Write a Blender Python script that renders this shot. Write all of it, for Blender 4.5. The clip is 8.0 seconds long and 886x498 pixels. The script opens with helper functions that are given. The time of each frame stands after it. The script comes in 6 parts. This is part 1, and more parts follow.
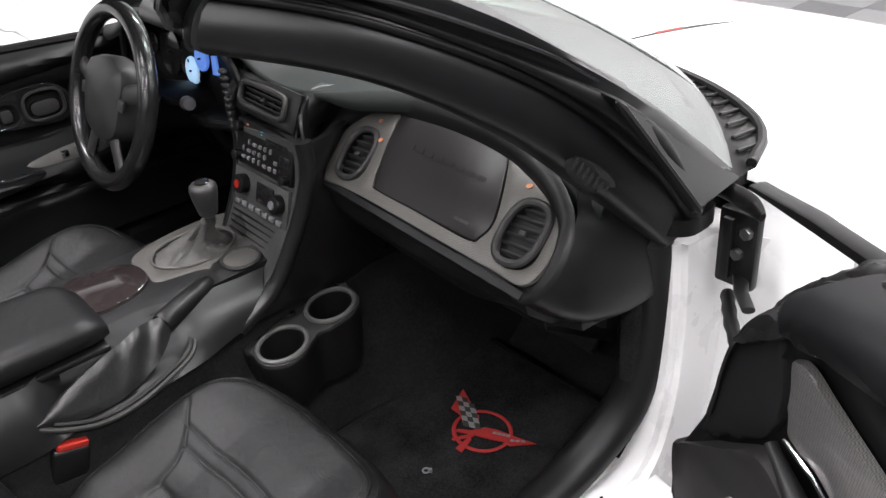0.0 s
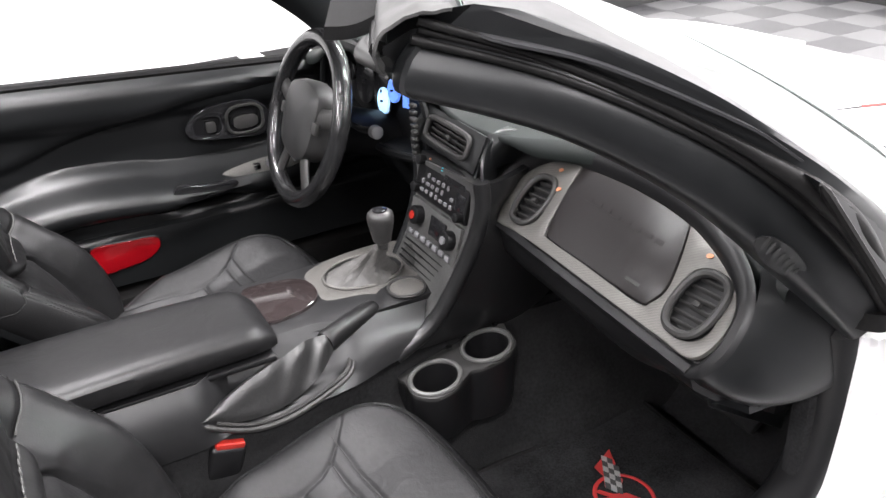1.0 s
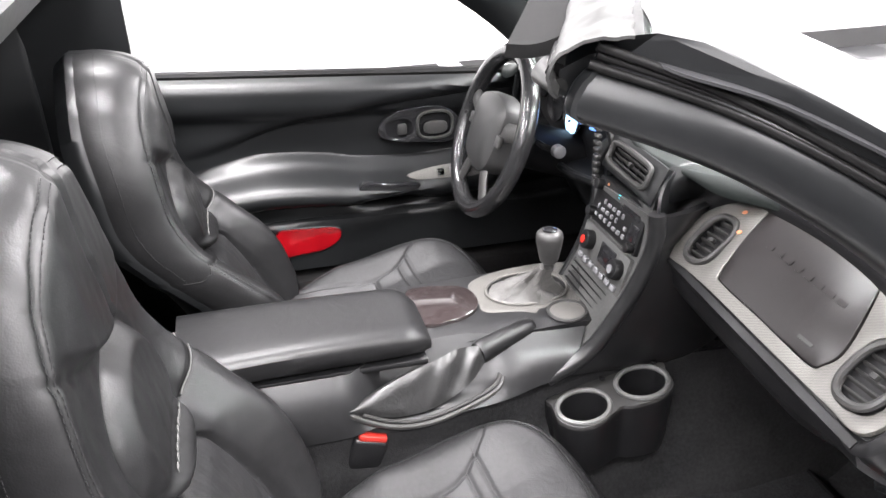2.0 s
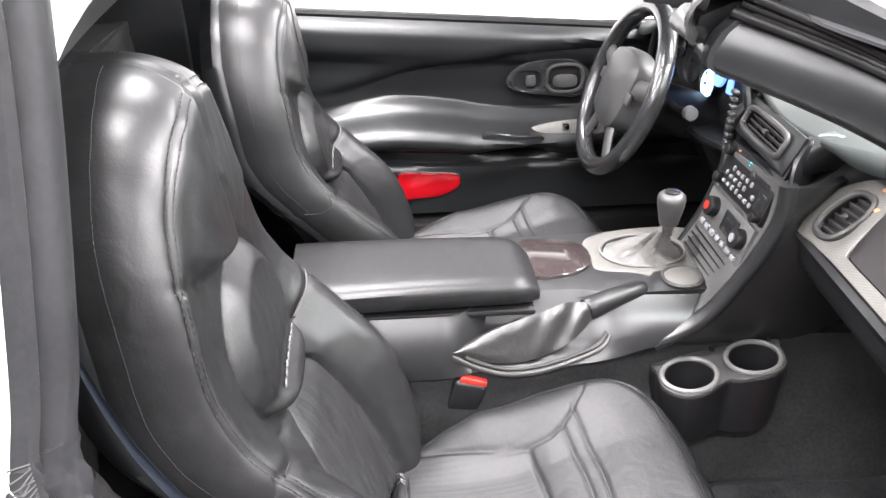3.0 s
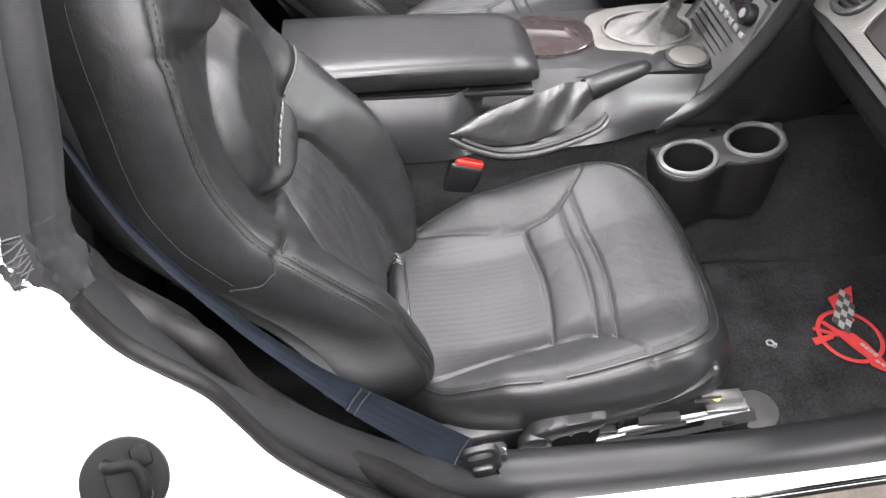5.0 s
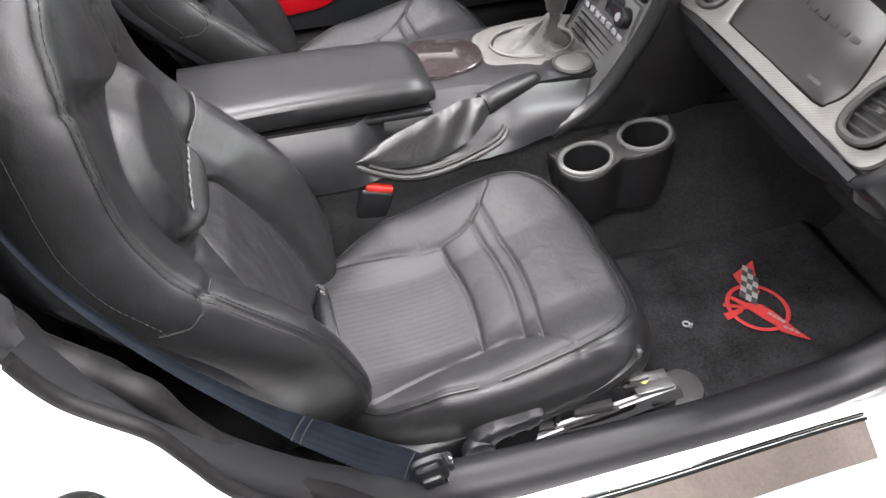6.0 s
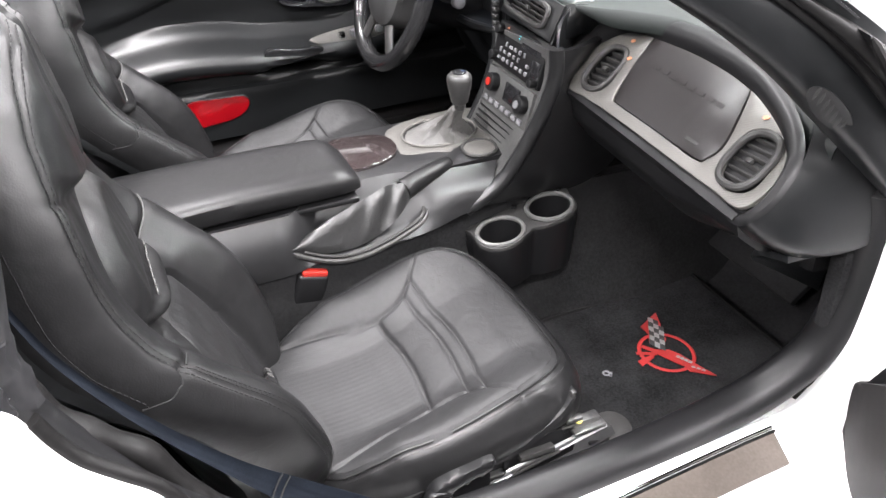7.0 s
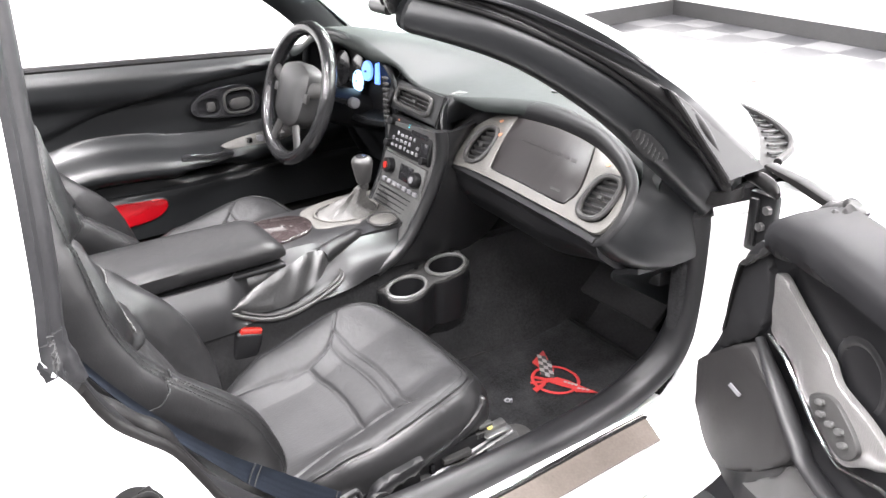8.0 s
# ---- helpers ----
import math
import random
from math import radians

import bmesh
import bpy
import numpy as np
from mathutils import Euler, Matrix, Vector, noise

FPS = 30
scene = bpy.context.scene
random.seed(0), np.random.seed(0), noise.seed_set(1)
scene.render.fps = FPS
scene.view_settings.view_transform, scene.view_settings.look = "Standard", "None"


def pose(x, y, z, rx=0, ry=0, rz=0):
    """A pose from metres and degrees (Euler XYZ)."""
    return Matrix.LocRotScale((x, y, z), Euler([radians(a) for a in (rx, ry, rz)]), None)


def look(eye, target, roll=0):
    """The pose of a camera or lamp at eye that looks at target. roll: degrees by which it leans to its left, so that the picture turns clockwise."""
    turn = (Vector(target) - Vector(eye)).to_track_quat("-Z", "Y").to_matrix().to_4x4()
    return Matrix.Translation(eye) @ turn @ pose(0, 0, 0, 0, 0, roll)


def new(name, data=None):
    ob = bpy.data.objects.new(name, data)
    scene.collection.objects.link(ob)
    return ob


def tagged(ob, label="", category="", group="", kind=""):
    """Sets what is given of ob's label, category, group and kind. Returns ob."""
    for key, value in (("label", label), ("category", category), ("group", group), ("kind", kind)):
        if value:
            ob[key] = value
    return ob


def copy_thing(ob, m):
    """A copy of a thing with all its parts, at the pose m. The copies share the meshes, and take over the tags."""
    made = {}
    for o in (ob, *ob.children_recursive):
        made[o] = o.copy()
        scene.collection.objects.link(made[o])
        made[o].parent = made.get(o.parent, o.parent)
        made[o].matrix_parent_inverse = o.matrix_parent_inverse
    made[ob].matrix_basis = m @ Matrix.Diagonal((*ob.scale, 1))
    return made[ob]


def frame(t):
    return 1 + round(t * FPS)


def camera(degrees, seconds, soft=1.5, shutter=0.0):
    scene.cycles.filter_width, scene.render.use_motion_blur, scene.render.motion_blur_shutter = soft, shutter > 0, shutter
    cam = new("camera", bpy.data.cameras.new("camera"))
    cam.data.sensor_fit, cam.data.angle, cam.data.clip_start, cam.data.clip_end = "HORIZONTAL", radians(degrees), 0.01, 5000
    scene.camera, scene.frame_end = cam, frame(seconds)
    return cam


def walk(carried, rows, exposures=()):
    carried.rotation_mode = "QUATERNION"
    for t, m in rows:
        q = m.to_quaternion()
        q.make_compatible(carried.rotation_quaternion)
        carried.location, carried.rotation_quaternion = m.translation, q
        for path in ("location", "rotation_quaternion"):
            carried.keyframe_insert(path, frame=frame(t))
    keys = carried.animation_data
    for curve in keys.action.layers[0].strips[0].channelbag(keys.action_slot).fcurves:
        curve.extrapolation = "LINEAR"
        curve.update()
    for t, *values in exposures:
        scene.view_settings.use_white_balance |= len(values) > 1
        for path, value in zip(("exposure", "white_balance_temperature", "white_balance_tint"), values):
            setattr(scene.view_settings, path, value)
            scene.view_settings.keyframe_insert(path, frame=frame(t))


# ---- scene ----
cam = camera(54.3, 8.0)
PATH = [
    (0, (1.299, -0.188, 1.398), (-0.05, 0.892, 0.391), -4.9),
    (0.5, (1.284, -0.184, 1.413), (-0.195, 0.762, 0.455), -3.8),
    (1, (1.278, -0.2, 1.417), (-0.301, 0.616, 0.5), -3.1),
    (1.5, (1.287, -0.206, 1.402), (-0.387, 0.452, 0.529), -1.7),
    (2, (1.283, -0.171, 1.419), (-0.463, 0.262, 0.546), -1.4),
    (3.5, (1.301, -0.174, 1.393), (-0.42, -0.099, 0.378), -0.3),
    (4, (1.302, -0.175, 1.389), (-0.343, -0.133, 0.253), -0.0),
    (4.5, (1.293, -0.175, 1.382), (-0.263, -0.122, 0.126), 0.3),
    (5, (1.278, -0.179, 1.371), (-0.194, -0.021, 0.026), 0.5),
    (6.5, (1.353, -0.22, 1.383), (-0.161, 0.281, 0.177), -1.8),
    (7, (1.414, -0.3, 1.397), (-0.132, 0.35, 0.306), -1.7),
    (7.5, (1.509, -0.385, 1.402), (-0.036, 0.431, 0.43), -2.1),
    (8, (1.676, -0.501, 1.414), (0.138, 0.46, 0.57), -1.9),
]
EXPOSURES = [(0.0, -1.55), (0.5, -1.22), (1.0, -.6), (1.5, -.16), (2.0, .16), (3.5, .65), (4.0, .62), (5.0, .2), (6.5, -.05), (7.0, .03), (8.0, .38)]
walk(cam, [(t, look(eye, target, roll)) for t, eye, target, roll in PATH], EXPOSURES)

# ---------- light: a closed, white-walled room with rows of ceiling tube lamps ----------
world = bpy.data.worlds.new("room_air")
scene.world = world
world.use_nodes = True
world.node_tree.nodes["Background"].inputs["Color"].default_value = (0.9, 0.95, 1.0, 1)
world.node_tree.nodes["Background"].inputs["Strength"].default_value = 0.05
ROOM_X, ROOM_Y, ROOM_Z = (-3.85, 11.0), (-11.0, 5.45), 3.3
LAMPS = [(x, y) for x in (-1.4, 0.5, 2.4, 4.6) for y in (-3.4, -0.6, 2.2, 4.6)]
for lamp_x, lamp_y in LAMPS:
    data = bpy.data.lights.new("ceiling_tube_light", "AREA")
    data.shape, data.size, data.size_y = "RECTANGLE", 0.3, 1.5
    data.energy, data.color = 265, (1.0, 0.968, 0.99)
    new("ceiling_tube_light", data).matrix_world = look((lamp_x, lamp_y, ROOM_Z - 0.09), (lamp_x, lamp_y + 1e-4, 0))

# ---------- building helpers ----------
def V(*a):
    return Vector(a)


def lerp_table(table, x):
    """Smooth reading of a table of (x, value): a cubic that does not overshoot."""
    if x <= table[0][0]:
        return table[0][1]
    if x >= table[-1][0]:
        return table[-1][1]
    i = next(k for k in range(len(table) - 1) if x <= table[k + 1][0])

    def rise(k):
        return (table[k + 1][1] - table[k][1]) / (table[k + 1][0] - table[k][0])

    def tangent(k):
        if k in (0, len(table) - 1):
            return rise(min(k, len(table) - 2))
        a, b = rise(k - 1), rise(k)
        return 0.0 if a * b <= 0 else 2 * a * b / (a + b)

    (x0, y0), (x1, y1) = table[i], table[i + 1]
    h = x1 - x0
    k = (x - x0) / h
    return (y0 * (2 * k ** 3 - 3 * k * k + 1) + y1 * (3 * k * k - 2 * k ** 3)
            + h * tangent(i) * (k ** 3 - 2 * k * k + k) + h * tangent(i + 1) * (k ** 3 - k * k))


def smooth(a, b, x):
    k = min(1.0, max(0.0, (x - a) / (b - a)))
    return k * k * (3 - 2 * k)


def catmull(pts, n=6, closed=False):
    pts = [Vector(p) for p in pts]
    out, m = [], len(pts)
    for i in range(m if closed else m - 1):
        if closed:
            p0, p1, p2, p3 = (pts[(i + k) % m] for k in (-1, 0, 1, 2))
        else:
            p0, p1, p2, p3 = pts[max(i - 1, 0)], pts[i], pts[i + 1], pts[min(i + 2, m - 1)]
        for j in range(n):
            t = j / n
            out.append(0.5 * (2 * p1 + (p2 - p0) * t + (2 * p0 - 5 * p1 + 4 * p2 - p3) * t * t + (3 * p1 - p0 - 3 * p2 + p3) * t ** 3))
    if not closed:
        out.append(pts[-1].copy())
    return out


def thing(name, at, label, category, group="", kind=""):
    ob = new(name)
    ob.empty_display_size = 0.05
    ob.matrix_basis = Matrix.Translation(at)
    return tagged(ob, label, category, group, kind)


def put_mesh(name, bm, material, flat=False, keep=False):
    me = bpy.data.meshes.new(name)
    if not keep:
        bmesh.ops.recalc_face_normals(bm, faces=bm.faces)
    bm.to_mesh(me)
    bm.free()
    for m in (material if isinstance(material, (list, tuple)) else [material]):
        me.materials.append(m)
    if not flat:
        me.shade_smooth()
        me.set_sharp_from_angle(angle=radians(38))
    return new(name, me)


def part(name, bm, material, parent, label="", flat=False):
    """One mesh, given in world places, under a thing or a part."""
    ob = put_mesh(name, bm, material, flat)
    ob.parent = parent
    if parent.type == "EMPTY":
        ob.matrix_parent_inverse = Matrix.Translation(parent.matrix_basis.translation).inverted()
    return tagged(ob, label)


def solo(name, bm, material, label, category, group="", kind="", flat=False):
    return tagged(put_mesh(name, bm, material, flat), label, category, group, kind)


def rings(bm, loops, cap0=True, cap1=True, closed=True):
    """Skin a row of loops that have the same number of points."""
    rows = [[bm.verts.new(p) for p in loop] for loop in loops]
    n = len(rows[0])
    for a, b in zip(rows, rows[1:]):
        for i in range(n if closed else n - 1):
            j = (i + 1) % n
            bm.faces.new((a[i], a[j], b[j], b[i]))
    if closed and cap0:
        bm.faces.new(list(reversed(rows[0])))
    if closed and cap1:
        bm.faces.new(rows[-1])
    return rows


def tube(pts, r, n=10, closed=False, bm=None, squash=1.0, up=(0, 0, 1)):
    """A round or flattened bar along points; r is a number or one for each point."""
    bm = bm or bmesh.new()
    pts = [Vector(p) for p in pts]
    m, loops, side = len(pts), [], None
    for i, p in enumerate(pts):
        a = pts[(i - 1) % m] if closed or i else pts[0]
        b = pts[(i + 1) % m] if closed or i < m - 1 else pts[-1]
        way = (b - a).normalized()
        if side is None:
            side = way.cross(Vector(up))
            if side.length < 1e-3:
                side = way.cross(Vector((1, 0, 0)))
        side = (side - way * side.dot(way)).normalized()
        top = side.cross(way)
        rr = r[i] if isinstance(r, (list, tuple)) else r
        loops.append([p + side * (rr * math.cos(q)) + top * (rr * squash * math.sin(q)) for q in (2 * math.pi * k / n for k in range(n))])
    if closed:
        loops.append(loops[0])
        rings(bm, loops, False, False)
        bmesh.ops.remove_doubles(bm, verts=bm.verts, dist=1e-6)
    else:
        rings(bm, loops)
    return bm


def rbox(lo, hi, b=0.004, seg=2, bm=None):
    """A box with rounded edges."""
    own = bmesh.new()
    bmesh.ops.create_cube(own, size=1)
    for v in own.verts:
        for i in range(3):
            v.co[i] = lo[i] + (v.co[i] + 0.5) * (hi[i] - lo[i])
    if b:
        bmesh.ops.bevel(own, geom=own.edges[:], offset=b, segments=seg, affect="EDGES", profile=0.5)
    if bm is None:
        return own
    join(bm, own)
    return bm


def join(bm, other):
    me = bpy.data.meshes.new("tmp")
    other.to_mesh(me)
    other.free()
    bm.from_mesh(me)
    bpy.data.meshes.remove(me)
    return bm


def moved(bm, m):
    bmesh.ops.transform(bm, matrix=m, verts=bm.verts)
    return bm


def sheet(f, nu, nv, thick=0.0):
    """A surface f(u, v), both from 0 to 1, with a thickness to its back."""
    bm = bmesh.new()
    g = [[bm.verts.new(f(i / nu, j / nv)) for j in range(nv + 1)] for i in range(nu + 1)]
    for i in range(nu):
        for j in range(nv):
            bm.faces.new((g[i][j], g[i + 1][j], g[i + 1][j + 1], g[i][j + 1]))
    if thick:
        bm.normal_update()
        back = [[bm.verts.new(v.co - v.normal * thick) for v in row] for row in g]
        for i in range(nu):
            for j in range(nv):
                bm.faces.new((back[i][j], back[i][j + 1], back[i + 1][j + 1], back[i + 1][j]))
        for i in range(nu):
            bm.faces.new((g[i][0], back[i][0], back[i + 1][0], g[i + 1][0]))
            bm.faces.new((g[i][nv], g[i + 1][nv], back[i + 1][nv], back[i][nv]))
        for j in range(nv):
            bm.faces.new((g[0][j], g[0][j + 1], back[0][j + 1], back[0][j]))
            bm.faces.new((g[nu][j], back[nu][j], back[nu][j + 1], g[nu][j + 1]))
    return bm


def panel(loops, place, thick, lip=0.0):
    """A plate from flat outlines (the first is the rim, others are holes), laid into the world by place(u, v, w)."""
    bm = bmesh.new()
    edges = []
    for loop in loops:
        vs = [bm.verts.new((p[0], p[1], 0)) for p in loop]
        edges += [bm.edges.new((vs[i], vs[(i + 1) % len(vs)])) for i in range(len(vs))]
    bmesh.ops.triangle_fill(bm, use_beauty=True, use_dissolve=False, edges=edges)
    front = bm.faces[:]
    got = bmesh.ops.extrude_face_region(bm, geom=front)
    for v in (g for g in got["geom"] if isinstance(g, bmesh.types.BMVert)):
        v.co.z += thick
    if lip:
        rim = [e for e in bm.edges if len(e.link_faces) == 2 and e.calc_face_angle(0) > 1.0 and min(v.co.z for v in e.verts) > thick * 0.5]
        bmesh.ops.bevel(bm, geom=rim, offset=lip, segments=2, affect="EDGES", profile=0.5)
    for v in bm.verts:
        v.co = place(*v.co)
    return bm


def oval(cu, cv, ru, rv, n=28, tilt=0.0, power=2.0):
    out = []
    for k in range(n):
        q = 2 * math.pi * k / n
        c, s = math.cos(q), math.sin(q)
        x = ru * math.copysign(abs(c) ** (2 / power), c)
        y = rv * math.copysign(abs(s) ** (2 / power), s)
        out.append((cu + x * math.cos(tilt) - y * math.sin(tilt), cv + x * math.sin(tilt) + y * math.cos(tilt)))
    return out


def disc(at, r, h, n=24, axis=(0, 0, 1), b=0.0, bm=None):
    own = bmesh.new()
    bmesh.ops.create_cone(own, cap_ends=True, segments=n, radius1=r, radius2=r, depth=h)
    if b:
        rim = [e for e in own.edges if e.calc_face_angle(0) > 1.0]
        bmesh.ops.bevel(own, geom=rim, offset=b, segments=2, affect="EDGES", profile=0.5)
    moved(own, Matrix.Translation(at) @ Vector(axis).to_track_quat("Z", "Y").to_matrix().to_4x4())
    return join(bm, own) if bm else own


# ---------- materials ----------
def material(name, col, rough=0.5, metal=0.0, vary=0.15, grain=0.0, grain_size=500.0, coat=0.0, patch=7.0, sheen=0.0, wear=0.0, spec=0.5, crease=0.0):
    """A surface with colour and gloss that vary at two scales, and a fine relief."""
    m = bpy.data.materials.new(name)
    m.use_nodes = True
    nt = m.node_tree
    b = nt.nodes["Principled BSDF"]
    where = nt.nodes.new("ShaderNodeTexCoord")
    large = nt.nodes.new("ShaderNodeTexNoise")
    large.inputs["Scale"].default_value, large.inputs["Detail"].default_value = patch, 4
    small = nt.nodes.new("ShaderNodeTexNoise")
    small.inputs["Scale"].default_value, small.inputs["Detail"].default_value = patch * 14, 3
    for n in (large, small):
        nt.links.new(where.outputs["Object"], n.inputs["Vector"])
    mean = nt.nodes.new("ShaderNodeMath")
    mean.operation = "ADD"
    nt.links.new(large.outputs["Fac"], mean.inputs[0])
    nt.links.new(small.outputs["Fac"], mean.inputs[1])
    half = nt.nodes.new("ShaderNodeMapRange")
    half.inputs["From Min"].default_value, half.inputs["From Max"].default_value = 0.6, 1.4
    nt.links.new(mean.outputs[0], half.inputs["Value"])
    tone = nt.nodes.new("ShaderNodeMix")
    tone.data_type = "RGBA"
    tone.inputs["A"].default_value = (*[c * (1 - vary) for c in col], 1)
    tone.inputs["B"].default_value = (*[min(1, c * (1 + vary) + wear) for c in col], 1)
    nt.links.new(half.outputs["Result"], tone.inputs["Factor"])
    nt.links.new(tone.outputs["Result"], b.inputs["Base Color"])
    gloss = nt.nodes.new("ShaderNodeMapRange")
    gloss.inputs["To Min"].default_value, gloss.inputs["To Max"].default_value = max(0.02, rough - 0.03), min(1, rough + 0.03)
    nt.links.new(half.outputs["Result"], gloss.inputs["Value"])
    nt.links.new(gloss.outputs["Result"], b.inputs["Roughness"])
    b.inputs["Metallic"].default_value = metal
    b.inputs["Coat Weight"].default_value = coat
    b.inputs["Coat Roughness"].default_value = 0.08
    b.inputs["Specular IOR Level"].default_value = spec
    b.inputs["Sheen Weight"].default_value = sheen
    if grain:
        cell = nt.nodes.new("ShaderNodeTexVoronoi")
        cell.inputs["Scale"].default_value = grain_size
        nt.links.new(where.outputs["Object"], cell.inputs["Vector"])
        bump = nt.nodes.new("ShaderNodeBump")
        bump.inputs["Strength"].default_value, bump.inputs["Distance"].default_value = grain, 0.0005
        nt.links.new(cell.outputs["Distance"], bump.inputs["Height"])
        nt.links.new(bump.outputs["Normal"], b.inputs["Normal"])
        if crease:
            fold = nt.nodes.new("ShaderNodeTexNoise")
            fold.inputs["Scale"].default_value, fold.inputs["Detail"].default_value, fold.inputs["Distortion"].default_value = 22, 5, 1.2
            nt.links.new(where.outputs["Object"], fold.inputs["Vector"])
            soft = nt.nodes.new("ShaderNodeBump")
            soft.inputs["Strength"].default_value, soft.inputs["Distance"].default_value = crease, 0.006
            nt.links.new(fold.outputs["Fac"], soft.inputs["Height"])
            nt.links.new(soft.outputs["Normal"], bump.inputs["Normal"])
    return m


def ribbed(m, spacing, axis, strength=0.35):
    """Add fine ribs along one axis to a material's relief."""
    nt = m.node_tree
    b = nt.nodes["Principled BSDF"]
    where = nt.nodes.new("ShaderNodeTexCoord")
    wave = nt.nodes.new("ShaderNodeTexWave")
    wave.wave_type, wave.bands_direction = "BANDS", axis
    wave.inputs["Scale"].default_value = 0.314 / spacing
    wave.inputs["Distortion"].default_value = 0.8
    wave.inputs["Detail Scale"].default_value = 6
    bump = nt.nodes.new("ShaderNodeBump")
    bump.inputs["Strength"].default_value, bump.inputs["Distance"].default_value = strength, 0.002
    nt.links.new(where.outputs["Object"], wave.inputs["Vector"])
    nt.links.new(wave.outputs["Fac"], bump.inputs["Height"])
    for link in list(b.inputs["Normal"].links):
        nt.links.new(link.from_socket, bump.inputs["Normal"])
    nt.links.new(bump.outputs["Normal"], b.inputs["Normal"])
    return m


def weave(name, light, dark, size=0.004):
    """Glossy silver carbon weave: a fine chequer under clear coat."""
    m = material(name, light, 0.42, 0.25, coat=0.0)
    nt = m.node_tree
    b = nt.nodes["Principled BSDF"]
    where = nt.nodes.new("ShaderNodeTexCoord")
    turn = nt.nodes.new("ShaderNodeMapping")
    turn.inputs["Rotation"].default_value = (0.5, 0.4, 0.785)
    check = nt.nodes.new("ShaderNodeTexChecker")
    check.inputs["Scale"].default_value = 1 / size
    check.inputs["Color1"].default_value, check.inputs["Color2"].default_value = (*light, 1), (*dark, 1)
    nt.links.new(where.outputs["Object"], turn.inputs["Vector"])
    nt.links.new(turn.outputs["Vector"], check.inputs["Vector"])
    blend = nt.nodes.new("ShaderNodeMix")
    blend.data_type = "RGBA"
    blend.blend_type = "MULTIPLY"
    blend.inputs["Factor"].default_value = 0.5
    old = b.inputs["Base Color"].links[0].from_socket
    nt.links.new(check.outputs["Color"], blend.inputs["A"])
    nt.links.new(old, blend.inputs["B"])
    nt.links.new(blend.outputs["Result"], b.inputs["Base Color"])
    return m


def glowing(name, col, power):
    m = material(name, col, 0.4)
    b = m.node_tree.nodes["Principled BSDF"]
    b.inputs["Emission Color"].default_value, b.inputs["Emission Strength"].default_value = (*col, 1), power
    return m


def clear(name, tint, mirror_share):
    """Thin glass: mostly see-through, with a mirror part that grows at a slant."""
    m = bpy.data.materials.new(name)
    m.use_nodes = True
    nt = m.node_tree
    nt.nodes.remove(nt.nodes["Principled BSDF"])
    out = nt.nodes["Material Output"]
    pass_on, shine, mix, slant, steep, gain = (nt.nodes.new("ShaderNode" + k) for k in ("BsdfTransparent", "BsdfGlossy", "MixShader", "LayerWeight", "Math", "Math"))
    pass_on.inputs["Color"].default_value = (*tint, 1)
    shine.inputs["Roughness"].default_value = 0.02
    slant.inputs["Blend"].default_value = 0.5
    steep.operation, steep.inputs[1].default_value = "POWER", 4.0
    gain.operation, gain.inputs[1].default_value, gain.inputs[2].default_value = "MULTIPLY_ADD", mirror_share, 0.04
    nt.links.new(slant.outputs["Facing"], steep.inputs[0])
    nt.links.new(steep.outputs[0], gain.inputs[0])
    nt.links.new(gain.outputs[0], mix.inputs["Fac"])
    nt.links.new(pass_on.outputs[0], mix.inputs[1])
    nt.links.new(shine.outputs[0], mix.inputs[2])
    nt.links.new(mix.outputs[0], out.inputs["Surface"])
    return m


LEATHER = material("black_leather", (0.0075, 0.0075, 0.0078), 0.36, vary=0.35, grain=0.16, grain_size=420, patch=5, wear=0.0015, crease=0.13, spec=0.28)
INSERT = ribbed(material("black_leather_ribbed", (0.0125, 0.0125, 0.013), 0.50, vary=0.35, grain=0.25, grain_size=600, patch=6, spec=0.28), 0.011, "X", 0.06)
VINYL = material("black_dash_vinyl", (0.0065, 0.007, 0.0075), 0.35, vary=0.2, grain=0.03, grain_size=700, patch=4, spec=0.42)
# Green cast of the windscreen's reflection is put into the black vinyl's colour.
DASHTOP = material("dash_top_with_green_glare", (0.0095, 0.0118, 0.0112), 0.55, vary=0.12, grain=0.05, grain_size=700, patch=4, spec=0.2)
PLASTIC = material("black_plastic", (0.006, 0.006, 0.0065), 0.42, vary=0.15, grain=0.12, grain_size=900, spec=0.3)
GLOSS = material("gloss_black_plastic", (0.012, 0.012, 0.013), 0.15, vary=0.1, coat=0.3)
RUBBER = material("black_rubber", (0.0052, 0.0050, 0.0050), 0.42, vary=0.4, grain=0.10, grain_size=250, patch=9, wear=0.003, spec=0.13)
SEALGREY = material("weathered_rubber", (0.012, 0.012, 0.013), 0.38, vary=0.25, grain=0.12, grain_size=160, patch=12, wear=0.004, spec=0.3)
CARPET = material("black_carpet", (0.0095, 0.0095, 0.0098), 0.95, vary=0.6, grain=1.0, grain_size=380, patch=11, sheen=0.01, spec=0.08, wear=0.004)
MATPILE = material("floor_mat_pile", (0.0080, 0.0080, 0.0085), 0.97, vary=0.85, grain=1.0, grain_size=380, patch=17, sheen=0.0, spec=0.1, wear=0.007)
CARBON = weave("silver_carbon_weave", (0.21, 0.203, 0.190), (0.120, 0.117, 0.111), 0.0013)
GLOSSWEAVE = weave("glossy_carbon_weave", (0.24, 0.235, 0.23), (0.12, 0.118, 0.115), 0.0019)
GLOSSWEAVE.node_tree.nodes["Principled BSDF"].inputs["Coat Weight"].default_value = 0.9
STITCH = material("grey_thread", (0.019, 0.019, 0.0195), 0.8, spec=0.1)
PIPING = material("pale_piping", (0.040, 0.040, 0.039), 0.5, spec=0.2)
